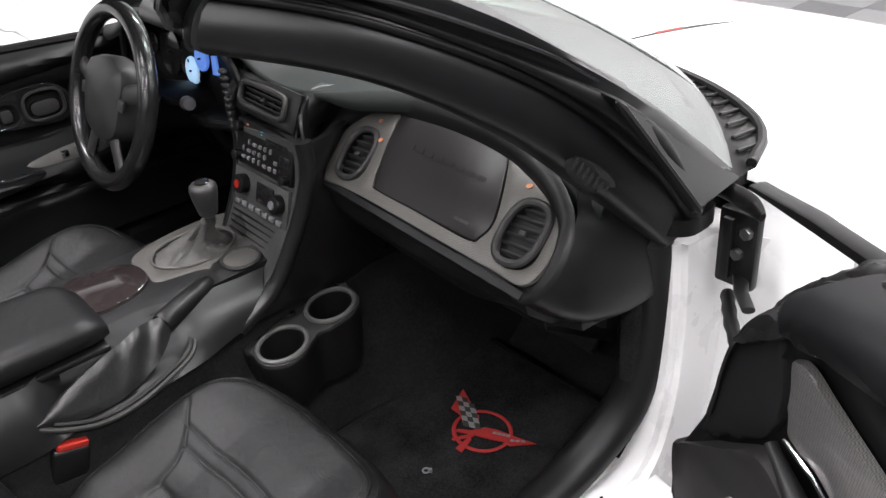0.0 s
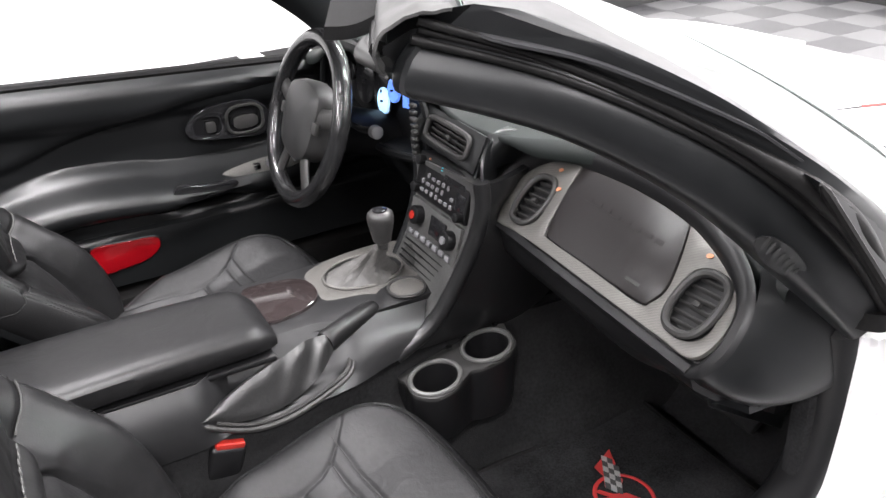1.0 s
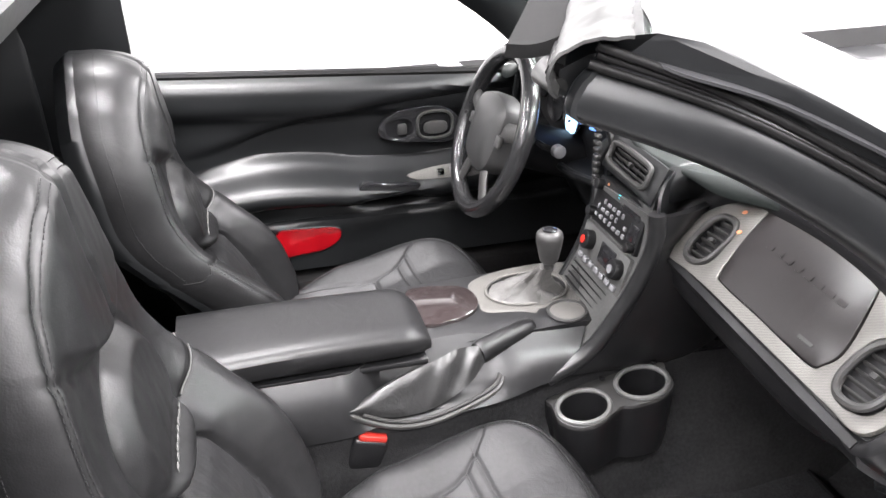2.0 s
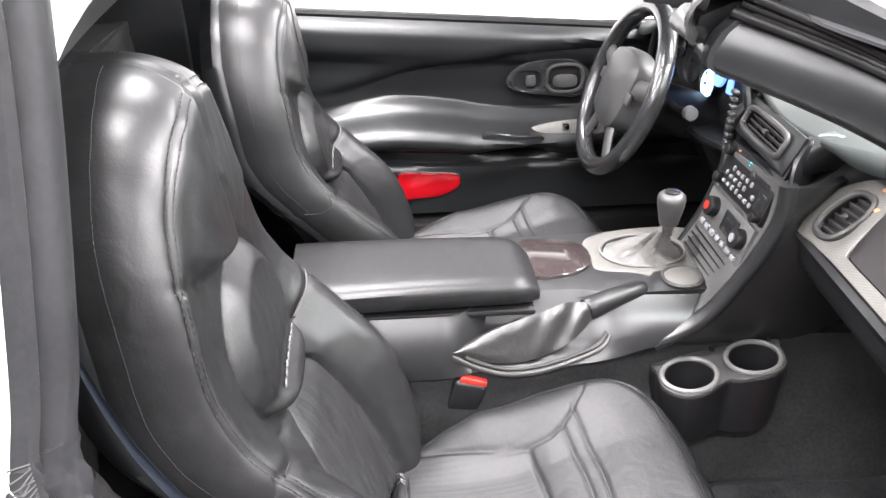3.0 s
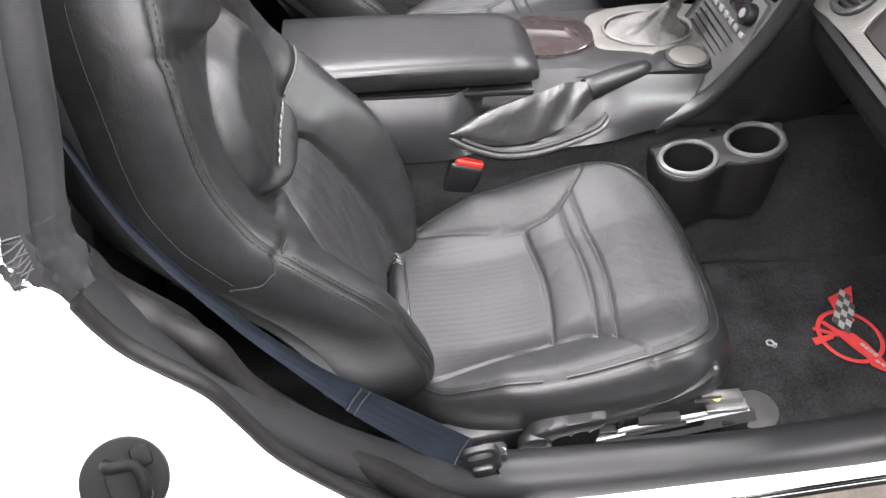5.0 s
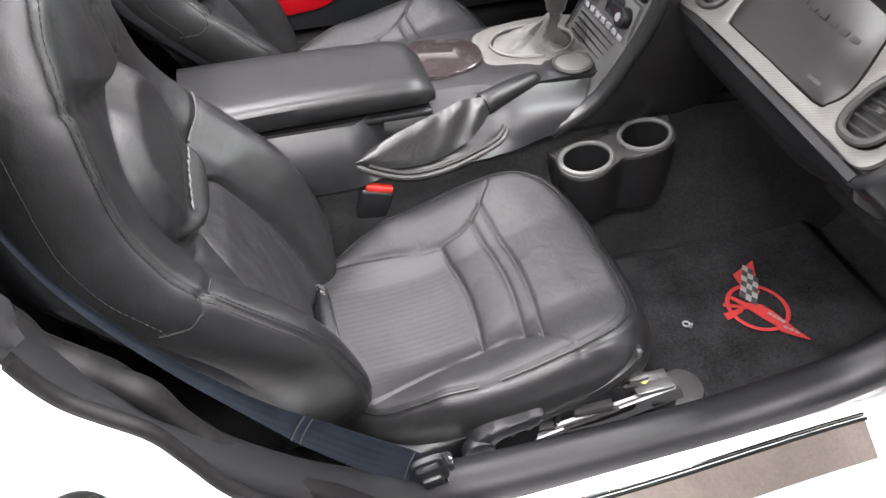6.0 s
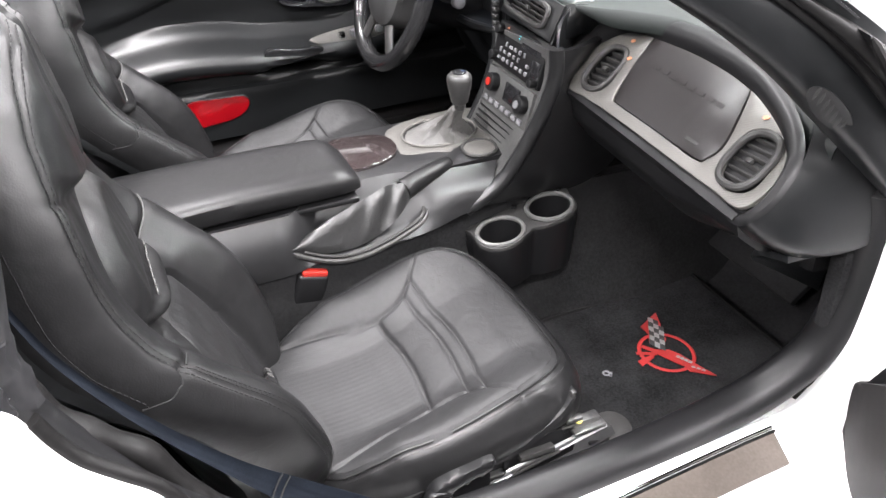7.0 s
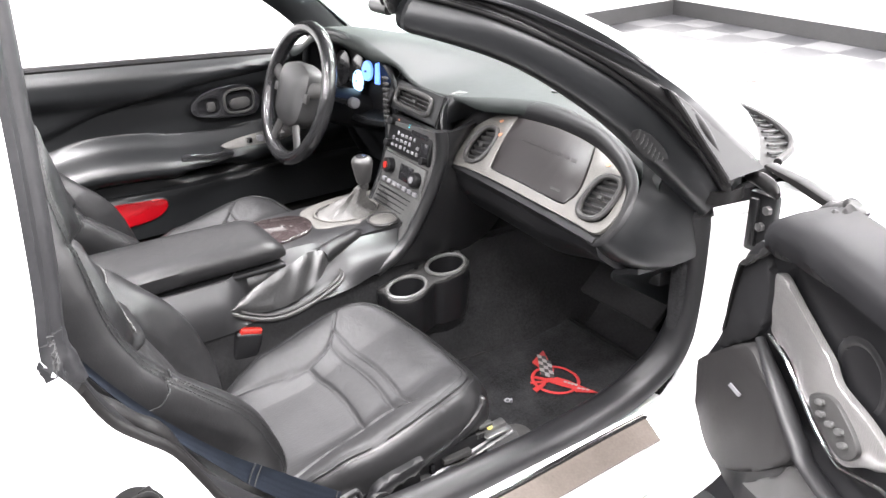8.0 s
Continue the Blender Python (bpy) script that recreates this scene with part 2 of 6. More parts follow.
CUSHION = material("worn_cushion_leather", (0.011, 0.011, 0.0115), 0.49, vary=0.4, grain=0.22, grain_size=330, patch=8, wear=0.004, crease=0.28, spec=0.24)
SMOOTH = material("smooth_console_leather", (0.011, 0.011, 0.0115), 0.34, vary=0.25, grain=0.06, grain_size=500, patch=6, spec=0.46)
STACKGREY = material("worn_stack_plastic", (0.050, 0.050, 0.049), 0.4, vary=0.3, grain=0.12, grain_size=500, patch=14, wear=0.012)
BOOTPALE = material("pale_worn_boot_leather", (0.075, 0.073, 0.07), 0.45, vary=0.3, grain=0.3, grain_size=260, patch=14, crease=0.5)
PAINT = material("white_car_paint", (0.80, 0.80, 0.80), 0.28, vary=0.003, coat=0.8, patch=1)
STEEL = material("bare_steel", (0.15, 0.15, 0.148), 0.38, 0.9, vary=0.25, patch=30)
CHROME = material("chrome", (0.75, 0.75, 0.75), 0.12, 1.0, vary=0.05)
GREYPLASTIC = material("grey_plastic", (0.027, 0.0265, 0.026), 0.45, vary=0.2, grain=0.2, grain_size=600, spec=0.34)
KNOBGREY = material("worn_shift_leather", (0.026, 0.0255, 0.025), 0.42, vary=0.3, grain=0.3, grain_size=300, patch=25)
BOOTGREY = material("worn_boot_leather", (0.020, 0.020, 0.020), 0.40, vary=0.3, grain=0.3, grain_size=260, patch=12, crease=0.5)
REDPLASTIC = material("red_plastic", (0.32, 0.02, 0.014), 0.35, vary=0.08)
REDLENS = material("red_lens", (0.22, 0.003, 0.006), 0.12, vary=0.06, coat=0.5)
REDTHREAD = material("red_embroidery", (0.24, 0.009, 0.009), 0.75, vary=0.15, grain=0.6, grain_size=700, patch=40)
WHITETHREAD = material("pale_embroidery", (0.17, 0.17, 0.167), 0.8, vary=0.2, grain=0.5, grain_size=700)
SEATTHREAD = material("worn_seat_embroidery", (0.085, 0.085, 0.083), 0.8, vary=0.4, grain=0.5, grain_size=700, spec=0.2)
DARKTHREAD = material("dark_embroidery", (0.02, 0.02, 0.02), 0.9)
BELT = ribbed(material("blue_black_webbing", (0.0055, 0.0072, 0.0105), 0.7, vary=0.4, spec=0.07, patch=25), 0.004, "X", 0.15)
BROWNPLATE = material("brushed_brown_metal", (0.10, 0.085, 0.074), 0.42, 0.5, vary=0.2, grain=0.15, grain_size=300, patch=15)
SMOKED = material("smoked_gloss_cover", (0.022, 0.017, 0.017), 0.10, vary=0.2, coat=0.8, patch=12)
BUTTON = material("pale_button", (0.15, 0.15, 0.158), 0.5, vary=0.2, patch=60)
WHEELGREY = material("worn_wheel_rim", (0.008, 0.008, 0.0085), 0.22, vary=0.25, grain=0.04, grain_size=300, patch=4, wear=0.006)
HEADLINER = material("grey_headliner", (0.0075, 0.0075, 0.0075), 0.85, vary=0.12, grain=0.4, grain_size=500, spec=0.08)
FRIT = material("satin_dark_band", (0.020, 0.020, 0.021), 0.33, vary=0.1, patch=3)
HAZE = material("milky_trim", (0.018, 0.018, 0.0176), 0.42, vary=0.7, patch=14)
GLASS = clear("tinted_glass", (0.86, 0.93, 0.90), 0.85)
GAUGEBLUE = glowing("gauge_blue", (0.16, 0.34, 1.0), 1.1)
GAUGEWHITE = glowing("gauge_pale", (0.45, 0.70, 1.0), 1.6)
AMBER = material("amber_plastic", (0.55, 0.22, 0.11), 0.4)
CYAN = glowing("cyan_indicator", (0.05, 0.55, 0.65), 0.6)
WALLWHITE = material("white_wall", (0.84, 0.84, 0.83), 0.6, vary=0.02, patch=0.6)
# Unseen south and east walls: grey picked to limit light bounced onto the car.
WALLGREY = material("low_bounce_wall", (0.16, 0.16, 0.162), 0.7, vary=0.05, patch=0.6)
SKIRT = material("dark_baseboard", (0.03, 0.03, 0.03), 0.4, vary=0.2)
CEIL = material("grey_ceiling", (0.14, 0.14, 0.14), 0.9, vary=0.03, patch=1)
TILELIGHT = material("grey_floor_tile", (0.105, 0.105, 0.107), 0.35, vary=0.12, patch=2.5)
TILEDARK = material("charcoal_floor_tile", (0.040, 0.040, 0.043), 0.35, vary=0.2, patch=2.5)
GROUT = material("tile_joint", (0.10, 0.10, 0.10), 0.8)


# ---------- the room ----------
def room():
    x0, x1 = ROOM_X
    y0, y1 = ROOM_Y
    t = 0.15
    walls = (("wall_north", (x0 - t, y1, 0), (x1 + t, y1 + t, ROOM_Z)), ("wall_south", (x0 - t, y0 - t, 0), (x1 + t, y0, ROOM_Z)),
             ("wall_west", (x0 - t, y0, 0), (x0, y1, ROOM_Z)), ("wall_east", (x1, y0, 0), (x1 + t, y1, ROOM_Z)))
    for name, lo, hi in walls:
        # Only north and west are in view; the other two just shape reflections.
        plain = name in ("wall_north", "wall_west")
        solo(name, rbox(lo, hi, 0), WALLWHITE if plain else WALLGREY, "plain white painted showroom wall" if plain else "unseen showroom wall, grey to limit bounced light", "wall", kind="structure", flat=True)
    h, d = 0.13, 0.015
    skirts = (((x0, y1 - d, 0), (x1, y1, h)), ((x0, y0, 0), (x1, y0 + d, h)), ((x0, y0 + d, 0), (x0 + d, y1 - d, h)), ((x1 - d, y0 + d, 0), (x1, y1 - d, h)))
    for lo, hi in skirts:
        solo("baseboard", rbox(lo, hi, 0.003, 1), SKIRT, "dark rubber baseboard along the white wall", "baseboard", kind="structure", flat=True)
    solo("ceiling", rbox((x0 - t, y0 - t, ROOM_Z), (x1 + t, y1 + t, ROOM_Z + 0.1), 0), CEIL, "plain grey flat ceiling with tube lamps", "ceiling", kind="structure", flat=True)
    fixture = thing("ceiling_lamp", (LAMPS[0][0], LAMPS[0][1], ROOM_Z), "long white ceiling tube lamp housing", "lamp", "rows of ceiling lamps")
    x, y = LAMPS[0]
    part("housing", rbox((x - 0.2, y - 0.8, ROOM_Z - 0.07), (x + 0.2, y + 0.8, ROOM_Z), 0.006, 1), CEIL, fixture)
    for x, y in LAMPS[1:]:
        copy_thing(fixture, Matrix.Translation((x, y, ROOM_Z)))


room()


# ---------- car body ----------
car = thing("sports_car", (0, 0, 0.0), "white low sports car with open passenger door", "car")

INNER = [(.555, .155, 1.165), (.60, .30, 1.105), (.64, .434, 1.012), (.67, .546, .906), (.69, .675, .785)]
SEAM = [(.565, .148, 1.222), (.625, .293, 1.169), (.681, .472, 1.066), (.731, .603, .948), (.748, .670, .850)]
OUTER = [(.572, .155, 1.248), (.618, .285, 1.192), (.683, .450, 1.098), (.745, .553, 1.017), (.768, .640, .890)]
EDGE = [(.607, .268, 1.234), (.654, .380, 1.175), (.69, .465, 1.120), (.735, .615, 1.004), (.757, .725, .905)]


def curve_set(n=8):
    return [catmull(c, n) for c in (INNER, SEAM, OUTER, EDGE)]


def mirror(p):
    return Vector((-p[0], p[1], p[2]))


def pillar_trim(side):
    """Rounded soft trim between the cabin edge and the seal seam."""
    a, b, _, _ = curve_set()
    loops = []
    for p, q in zip(a, b):
        out = Vector((.30, -.80, -.18)).normalized()
        across = q - p
        ring = []
        for k in range(9):
            s = k / 8
            swell = (s / .42) ** .8 if s < .42 else max(0, math.cos((s - .42) / .58 * math.pi / 2)) ** .6
            ring.append(p + across * s + out * .030 * swell)
        for k in range(5):
            s = 1 - k / 4
            ring.append(p + across * s + Vector((-.02, .075, .012)) * math.sin(math.pi * (0.15 + 0.7 * s)))
        loops.append([v if side > 0 else mirror(v) for v in ring])
    bm = bmesh.new()
    rings(bm, loops)
    return bm


def pillar_seal(side, lo, hi, push, w):
    """A ridge of seal between two shares of the way from seam to outer edge."""
    _, b, c, _ = curve_set()
    pts, r = [], []
    for p, q in zip(b, c):
        v = p + (q - p) * (lo + hi) / 2 + Vector((.35, -.75, .1)).normalized() * push
        pts.append(v if side > 0 else mirror(v))
        r.append((q - p).length * (hi - lo) * w)
    return tube(pts, r, 10)


def pillar_skin(side):
    """The outer pillar, from the seal to the glass."""
    _, b, c, d = curve_set()
    loops = []
    for p, q, e in zip(b, c, d):
        base = (p + e) / 2
        ring = [p + Vector((.006, .01, 0)), q + Vector((0, .004, .002)), q * 0.6 + e * 0.4 + Vector((.004, 0, .012)), q * 0.25 + e * 0.75 + Vector((.002, 0, .008)), e,
                e + Vector((-.035, .012, -.014)), base + Vector((-.05, .05, -.03)), p + Vector((-.012, .05, -.012))]
        loops.append([v if side > 0 else mirror(v) for v in ring])
    bm = bmesh.new()
    rings(bm, loops)
    return bm


for side in (1, -1):
    part("pillar_trim", pillar_trim(side), VINYL, car, "soft black windscreen pillar trim")
    part("pillar_skin", pillar_skin(side), VINYL, car, "black painted windscreen pillar")
    ends = [v.co.copy() for v in pillar_trim(side).verts[:14]]
    mid_end = sum(ends, Vector()) / 14
    cap = bmesh.new()
    rings(cap, [[mid_end + (p - mid_end) * k + V(-side * d, -.35 * d, .2 * d) for p in ends] for k, d in ((1.01, -.006), (1.0, .002), (.85, .008), (.5, .012), (.05, .013))])
    part("pillar_end", cap, VINYL, car, "rounded end of the pillar trim")
    for lo, hi, push, w in ((0.02, 0.30, 0.004, 0.62), (0.36, 0.62, -0.002, 0.6), (0.68, 0.98, 0.003, 0.6)):
        part("seal", pillar_seal(side, lo, hi, push, w), RUBBER, car, "black rubber door seal")

# small grille slots in the pillar trim
slot_seat = part("slot_pad", panel([oval(0, 0, .062, .020, 24)], lambda u, v, w: V(.706, .517, .952) + V(-.10, .66, -.62).normalized() * u * 1.0 + V(.75, .40, .45).normalized() * v * 1.0 + V(.45, -.72, .18).normalized() * (w + .003), .004, .001), PLASTIC, car, "oval defroster grille in the trim")
for k in range(7):
    u = -.046 + k * .0153
    part("slot", panel([oval(u, 0, .0024, .015, 10, 0.9)], lambda u, v, w: V(.706, .517, .952) + V(-.10, .66, -.62).normalized() * u + V(.75, .40, .45).normalized() * v + V(.45, -.72, .18).normalized() * (w + .008), .002), GREYPLASTIC, slot_seat)

# black mirror triangle at the pillar's foot
TRI = [V(.752, .500, 1.062), V(.786, .622, .892), V(.764, .748, .882)]
bm = bmesh.new()
inward = V(-.05, .012, .0)
rings(bm, [TRI, [p + inward for p in TRI]])
bmesh.ops.bevel(bm, geom=bm.edges[:], offset=0.003, segments=2, affect="EDGES")
part("mirror_triangle", bm, VINYL, car, "dark grey plastic mirror triangle")
rim = catmull([p + V(.004, -.004, 0) for p in (TRI[0], TRI[0].lerp(TRI[1], .5), TRI[1])], 6)
part("triangle_seal", tube(rim, [.002] + [.006] * (len(rim) - 2) + [.002], 8), RUBBER, car)
foot = bmesh.new()
rings(foot, [catmull([V(.70, .655, z0), V(.735, .634, z0 + .010), V(.760, .655, z0 + .012), V(.752, .71, z0 + .01), V(.71, .715, z0)], 4, True) for z0 in (.846, .838, .822)])
part("seal_foot", foot, RUBBER, car, "moulded rubber end of the pillar seal")

# windscreen, header, visors
def screen(u, v, off=0.0):
    x = (u - .5) * 2
    top = V(.605 * x, .268 + .165 * (1 - abs(x) ** 1.5), 1.212 + .012 * (1 - x * x))
    low = V(.757 * x, .735 + .42 * (1 - abs(x) ** 2.4), .898 - .008 * (1 - x * x))
    p = top.lerp(low, v)
    return p + V(0, .35, .8) * (.03 * math.sin(math.pi * v) * (1 - .5 * x * x)) + V(0, 0, off)


glass = part("windscreen", sheet(lambda u, v: screen(u, v), 32, 14, .004), GLASS, car, "faintly green tinted windscreen glass")
glass.visible_shadow = False

band_in = catmull([(.16, .415, 1.224), (.28, .391, 1.218), (.38, .387, 1.206), (.448, .406, 1.188), (.50, .434, 1.165), (.555, .498, 1.122), (.62, .560, 1.066), (.69, .590, 1.030)], 6)
band_out = catmull([(.16, .385, 1.226), (.30, .318, 1.224), (.45, .262, 1.222), (.590, .200, 1.219), (.638, .303, 1.183), (.690, .440, 1.112), (.708, .490, 1.078), (.722, .535, 1.043)], 6)
for side in (1, -1):
    lift = V(.002, .0025, .006)
    part("dark_glass_border", sheet(lambda u, v, s=side: (lambda p: V(s * p.x, p.y, p.z))(band_in[round(u * 42)].lerp(band_out[round(u * 42)], v) + lift), 42, 6, .003), FRIT, car, "satin dark border round the windscreen")


def header_y(x):
    """Inner edge of the header, bowed forward in the middle."""
    return .395 - .47 * math.sqrt(x * x + .06 * .06)


def header_ring(x):
    s = x / .60
    y = header_y(x)
    z = 1.208 + .006 * (1 - s * s)
    return [V(x, y - .012, z - .012), V(x, y - .010, z + .010), V(x, y + .02, z + .022), V(x, y + .075, z + .022), V(x, y + .085, z + .010), V(x, y + .07, z - .014), V(x, y + .03, z - .026)]


bm = bmesh.new()
rings(bm, [header_ring(-.55 + 1.1 * k / 24) for k in range(25)])
part("header", bm, VINYL, car, "black windscreen header rail")
part("header_seal", tube([header_ring(-.545 + 1.09 * k / 24)[1] + V(0, -.004, -.004) for k in range(25)], .010, 8), RUBBER, car)
for side in (1, -1):
    def visor(u, v, s=side):
        x = s * (.05 + .41 * u)
        return V(x, header_y(x) - .004 - .072 * v, 1.218 - .006 * v - .006 * math.sin(math.pi * v))
    part("sun_visor", sheet(visor, 14, 8, .014), HEADLINER, car, "grey fabric sun visor folded against the header")
    part("visor_rod", tube([V(side * .49, header_y(.49) - .026, 1.208), V(side * .505, header_y(.505) - .030, 1.204), V(side * .55, header_y(.55) - .010, 1.202)], [.010, .012, .009], 10), HAZE, car, "pale visor pivot")

    def drape(u, v, s=side):
        x = .590 - .42 * u
        y, z = header_y(x), 1.214 + .006 * (1 - (x / .6) ** 2) + .010 * (1 - u) ** 3
        k = catmull([V(0, -.008, -.020 + .010 * u), V(0, -.016, -.002), V(0, -.008, .016), V(0, .026, .028), V(0, .062, .027)], 6)[round(v * 24)]
        n = noise.noise(V(x * 17, v * 4, 2)) + .8 * noise.noise(V(x * 43 + v * 3, v * 9, 5))
        return V(s * x, y + k.y + .003 * n, z + k.z + .0035 * n)
    part("latch_cover", sheet(drape, 40, 24, .003), HAZE, car, "milky worn plastic corner at the roof latch")
    part("roof_latch", disc((side * .50, .19, 1.232), .014, .03, 16, (0, 0, 1), .003), PLASTIC, car)

# cowl, wipers' grille, hood and fenders
def cowl_y(x):
    return lerp_table([(0, 1.140), (.24, 1.113), (.405, 1.072), (.524, 1.035), (.644, .967), (.705, .900), (.738, .815)], min(.738, abs(x)))


def cowl(u, v):
    x = (u - .5) * 2
    a = screen(u, 1.0, -.004)
    far = V(.738 * x, cowl_y(.738 * x), .870)
    p = a.lerp(far, v)
    p.z -= .012 * math.sin(math.pi * v)
    return p


part("cowl_panel", sheet(cowl, 40, 8, .02), RUBBER, car, "black plastic cowl grille below the windscreen")
part("cowl_rim", tube([cowl(k / 60, .97) + V(0, 0, .003) for k in range(61)], .008, 8), RUBBER, car, "moulded black rim of the cowl")
for k in range(46):
    u = .025 + .95 * k / 45
    part("louvre", tube([cowl(u, .25) + V(0, 0, .004), cowl(u, .6) + V(0, 0, .005), cowl(min(1, u + .004), .86) + V(0, 0, .003)], .0030, 6), PLASTIC, car)


def hood_z(x, y):
    k = (y - .85) / 1.6
    crown = .018 * (1 - min(1, abs(x) / .9) ** 2)
    hump = .022 * math.exp(-((abs(x) - .66) / .16) ** 2) * smooth(.95, 1.5, y) * (1 - smooth(1.7, 2.2, y))
    return .862 - .10 * k - .20 * max(0, k) ** 2 + crown + hump


def hood(u, v):
    x = (u - .5) * 2
    start = cowl_y(.74 * x) + .006
    y = start + (2.35 - .35 * abs(x) ** 3 - start) * v
    px = x * (.742 + .075 * smooth(0, .3, v) - .12 * smooth(.6, 1, v))
    return V(px, y, hood_z(px, y))


part("hood", sheet(hood, 40, 30, .012), PAINT, car, "white painted hood")


def fender(side):
    def f(u, v):
        y = .79 + 1.45 * v
        hood_edge = hood(1.0 if side > 0 else 0.0, max(0, min(1, (y - .821) / 1.179)))
        x0 = abs(hood_edge.x) + .006 if y > .821 else .748
        zt = hood_z(x0, y) - (.0 if y > .905 else .0)
        arc = u * 1.45
        x = x0 + (.925 - x0) * math.sin(min(arc, 1.0) * math.pi / 2)
        z = zt - .09 * (1 - math.cos(min(arc, 1.0) * math.pi / 2)) - max(0, arc - 1.0) * 1.05
        return V(side * x, y, z)
    return sheet(f, 18, 24, .012)


for side in (1, -1):
    part("fender", fender(side), PAINT, car, "white painted front fender")
part("fender_jamb", rbox((.735, .802, .25), (.905, .835, .835), .010), PAINT, car, "white painted jamb ahead of the hinge")
mark = catmull([V(.205 - .004 * k, 1.20 + .145 * k, hood_z(.2, 1.20 + .145 * k) + .001) for k in range(4)], 6)
part("hood_crease", tube(mark, [.0006 + .0032 * math.sin(math.pi * min(1, k / 18)) for k in range(19)], 6), GREYPLASTIC, car, "thin dark line along the hood")
part("hood_mark", tube([p + V(0, 0, .002) for p in mark[5:10]], .003, 6), REDPLASTIC, car, "small red mark on the hood")

# front door post: white painted, curving down into the sill
POST = [(.690, .785), (.697, .70), (.698, .62), (.690, .52), (.664, .435), (.625, .395), (.555, .385), (.40, .378)]
post = catmull([V(0, y, z) for y, z in POST], 6)


def post_loop(p, k):
    """Stepped cross-section: ledge by the seal, step, outer ledge."""
    way = (post[min(k + 1, len(post) - 1)] - post[max(k - 1, 0)]).normalized()
    out = V(0, way.z, -way.y)
    if out.y > 0 and way.z < -.5:
        out = -out
    sets = ((.665, -.01), (.685, .004), (.708, .004), (.712, -.010), (.722, -.012), (.725, -.10), (.80, -.115), (.80, -.15), (.66, -.15))
    n = V(0, -abs(way.z), abs(way.y)).normalized()
    return [V(x, p.y, p.z) + n * w for x, w in sets]


bm = bmesh.new()
rings(bm, [post_loop(p, k) for k, p in enumerate(post)])
part("door_post", bm, PAINT, car, "white painted front door post")
# sill: painted outside, brown scuff plate and chrome strip on top
def sill_ring(y):
    s = smooth(.1, .6, y)
    dx = .022 * (1 - s)
    return [V(.60, y, .20), V(.60, y, .362), V(.69 + dx, y, .378), V(.70 + dx, y, .392), V(.770 + dx, y, .374), V(.806 + dx, y, .358), V(.818 + dx, y, .340), V(.812 + dx, y, .326), V(.745, y, .262), V(.665, y, .185), V(.62, y, .165)]


bm = bmesh.new()
rings(bm, [sill_ring(-.50 + 1.16 * k / 20) for k in range(21)])
part("sill", bm, PAINT, car, "white painted door sill")
def scuff(u, v):
    y = -.42 + .972 * u
    dx = .022 * (1 - smooth(.1, .6, y))
    return V(.708 + dx + .056 * v, y - .012 * v, .3935 - .0155 * v + .004)


part("scuff_plate", sheet(scuff, 12, 3, .003), BROWNPLATE, car, "brushed brown metal sill plate")
for x0, m, r in ((.703, CHROME, .0035), (.7105, RUBBER, .003)):
    part("sill_strip", tube([V(x0 + .022 * (1 - smooth(.1, .6, y)), y, .399) for y in [-.42 + .975 * k / 16 for k in range(17)]], r, 6), m, car)

# the thick door seal: along the sill, up the front post, up the rear jamb
SEALPATH = [(.745, -.452, .905), (.742, -.405, .800), (.735, -.335, .690), (.715, -.235, .560), (.685, -.135, .455), (.655, -.02, .392), (.646, .15, .377), (.640, .35, .374), (.634, .50, .384), (.640, .60, .418), (.655, .672, .490), (.664, .702, .60), (.668, .700, .70), (.672, .680, .800)]
seal = catmull(SEALPATH, 7)
part("door_seal", tube(seal, [.036 if 0 < k < len(seal) - 1 else .02 for k in range(len(seal))], 14, squash=.8), PLASTIC, car, "thick soft black rubber door seal")
part("seal_lip", tube([p + V(.030, -.01, .012) for p in seal[:40]], [.012 * min(1, (40 - k) / 14) for k in range(40)], 8), RUBBER, car)

# rear jamb and quarter panel
JAMB = [(-.475, .99), (-.450, .93), (-.425, .886), (-.411, .850), (-.393, .817), (-.366, .787), (-.337, .755), (-.314, .708), (-.286, .650), (-.233, .583), (-.145, .485), (-.055, .408), (.02, .385)]
def quarter(u, v):
    y, z = (catmull([V(0, *p) for p in JAMB], 4)[round(u * 48)])[1:]
    back = v ** 1.2
    x = .775 + .115 * smooth(0, .5, v)
    return V(x, y - .85 * back * (1 + .0 * u) - .05 * v, z + (.10 - .35 * u) * v * .6)


part("quarter_panel", sheet(quarter, 48, 14, .012), PAINT, car, "white painted rear quarter and door jamb")
def jamb_inner(u, v):
    y, z = (catmull([V(0, *p) for p in JAMB], 4)[round(u * 48)])[1:]
    return V(.780 - .12 * v, y - .03 * v, z - .012 * v)


part("jamb_trim", sheet(jamb_inner, 48, 4, .01), RUBBER, car, "black jamb lining beside the seal")
jamb_line = catmull([V(0, *p) for p in JAMB], 4)
part("jamb_lip", tube([V(.772, p.y + .002, p.z + .002) for p in jamb_line[9:]], .009, 10), RUBBER, car, "rolled black lip along the jamb edge")
part("jamb_roll", tube([V(.722, p.y - .006, p.z + .004) for p in jamb_line[9:]], [.017 + .002 * math.sin(k * .9) for k in range(len(jamb_line) - 9)], 12, squash=.8), RUBBER, car, "inner rubber roll along the jamb")
lower = rbox((.80, -.95, .18), (.90, -.40, .62), .03, 3)
part("rocker_rear", lower, PAINT, car)
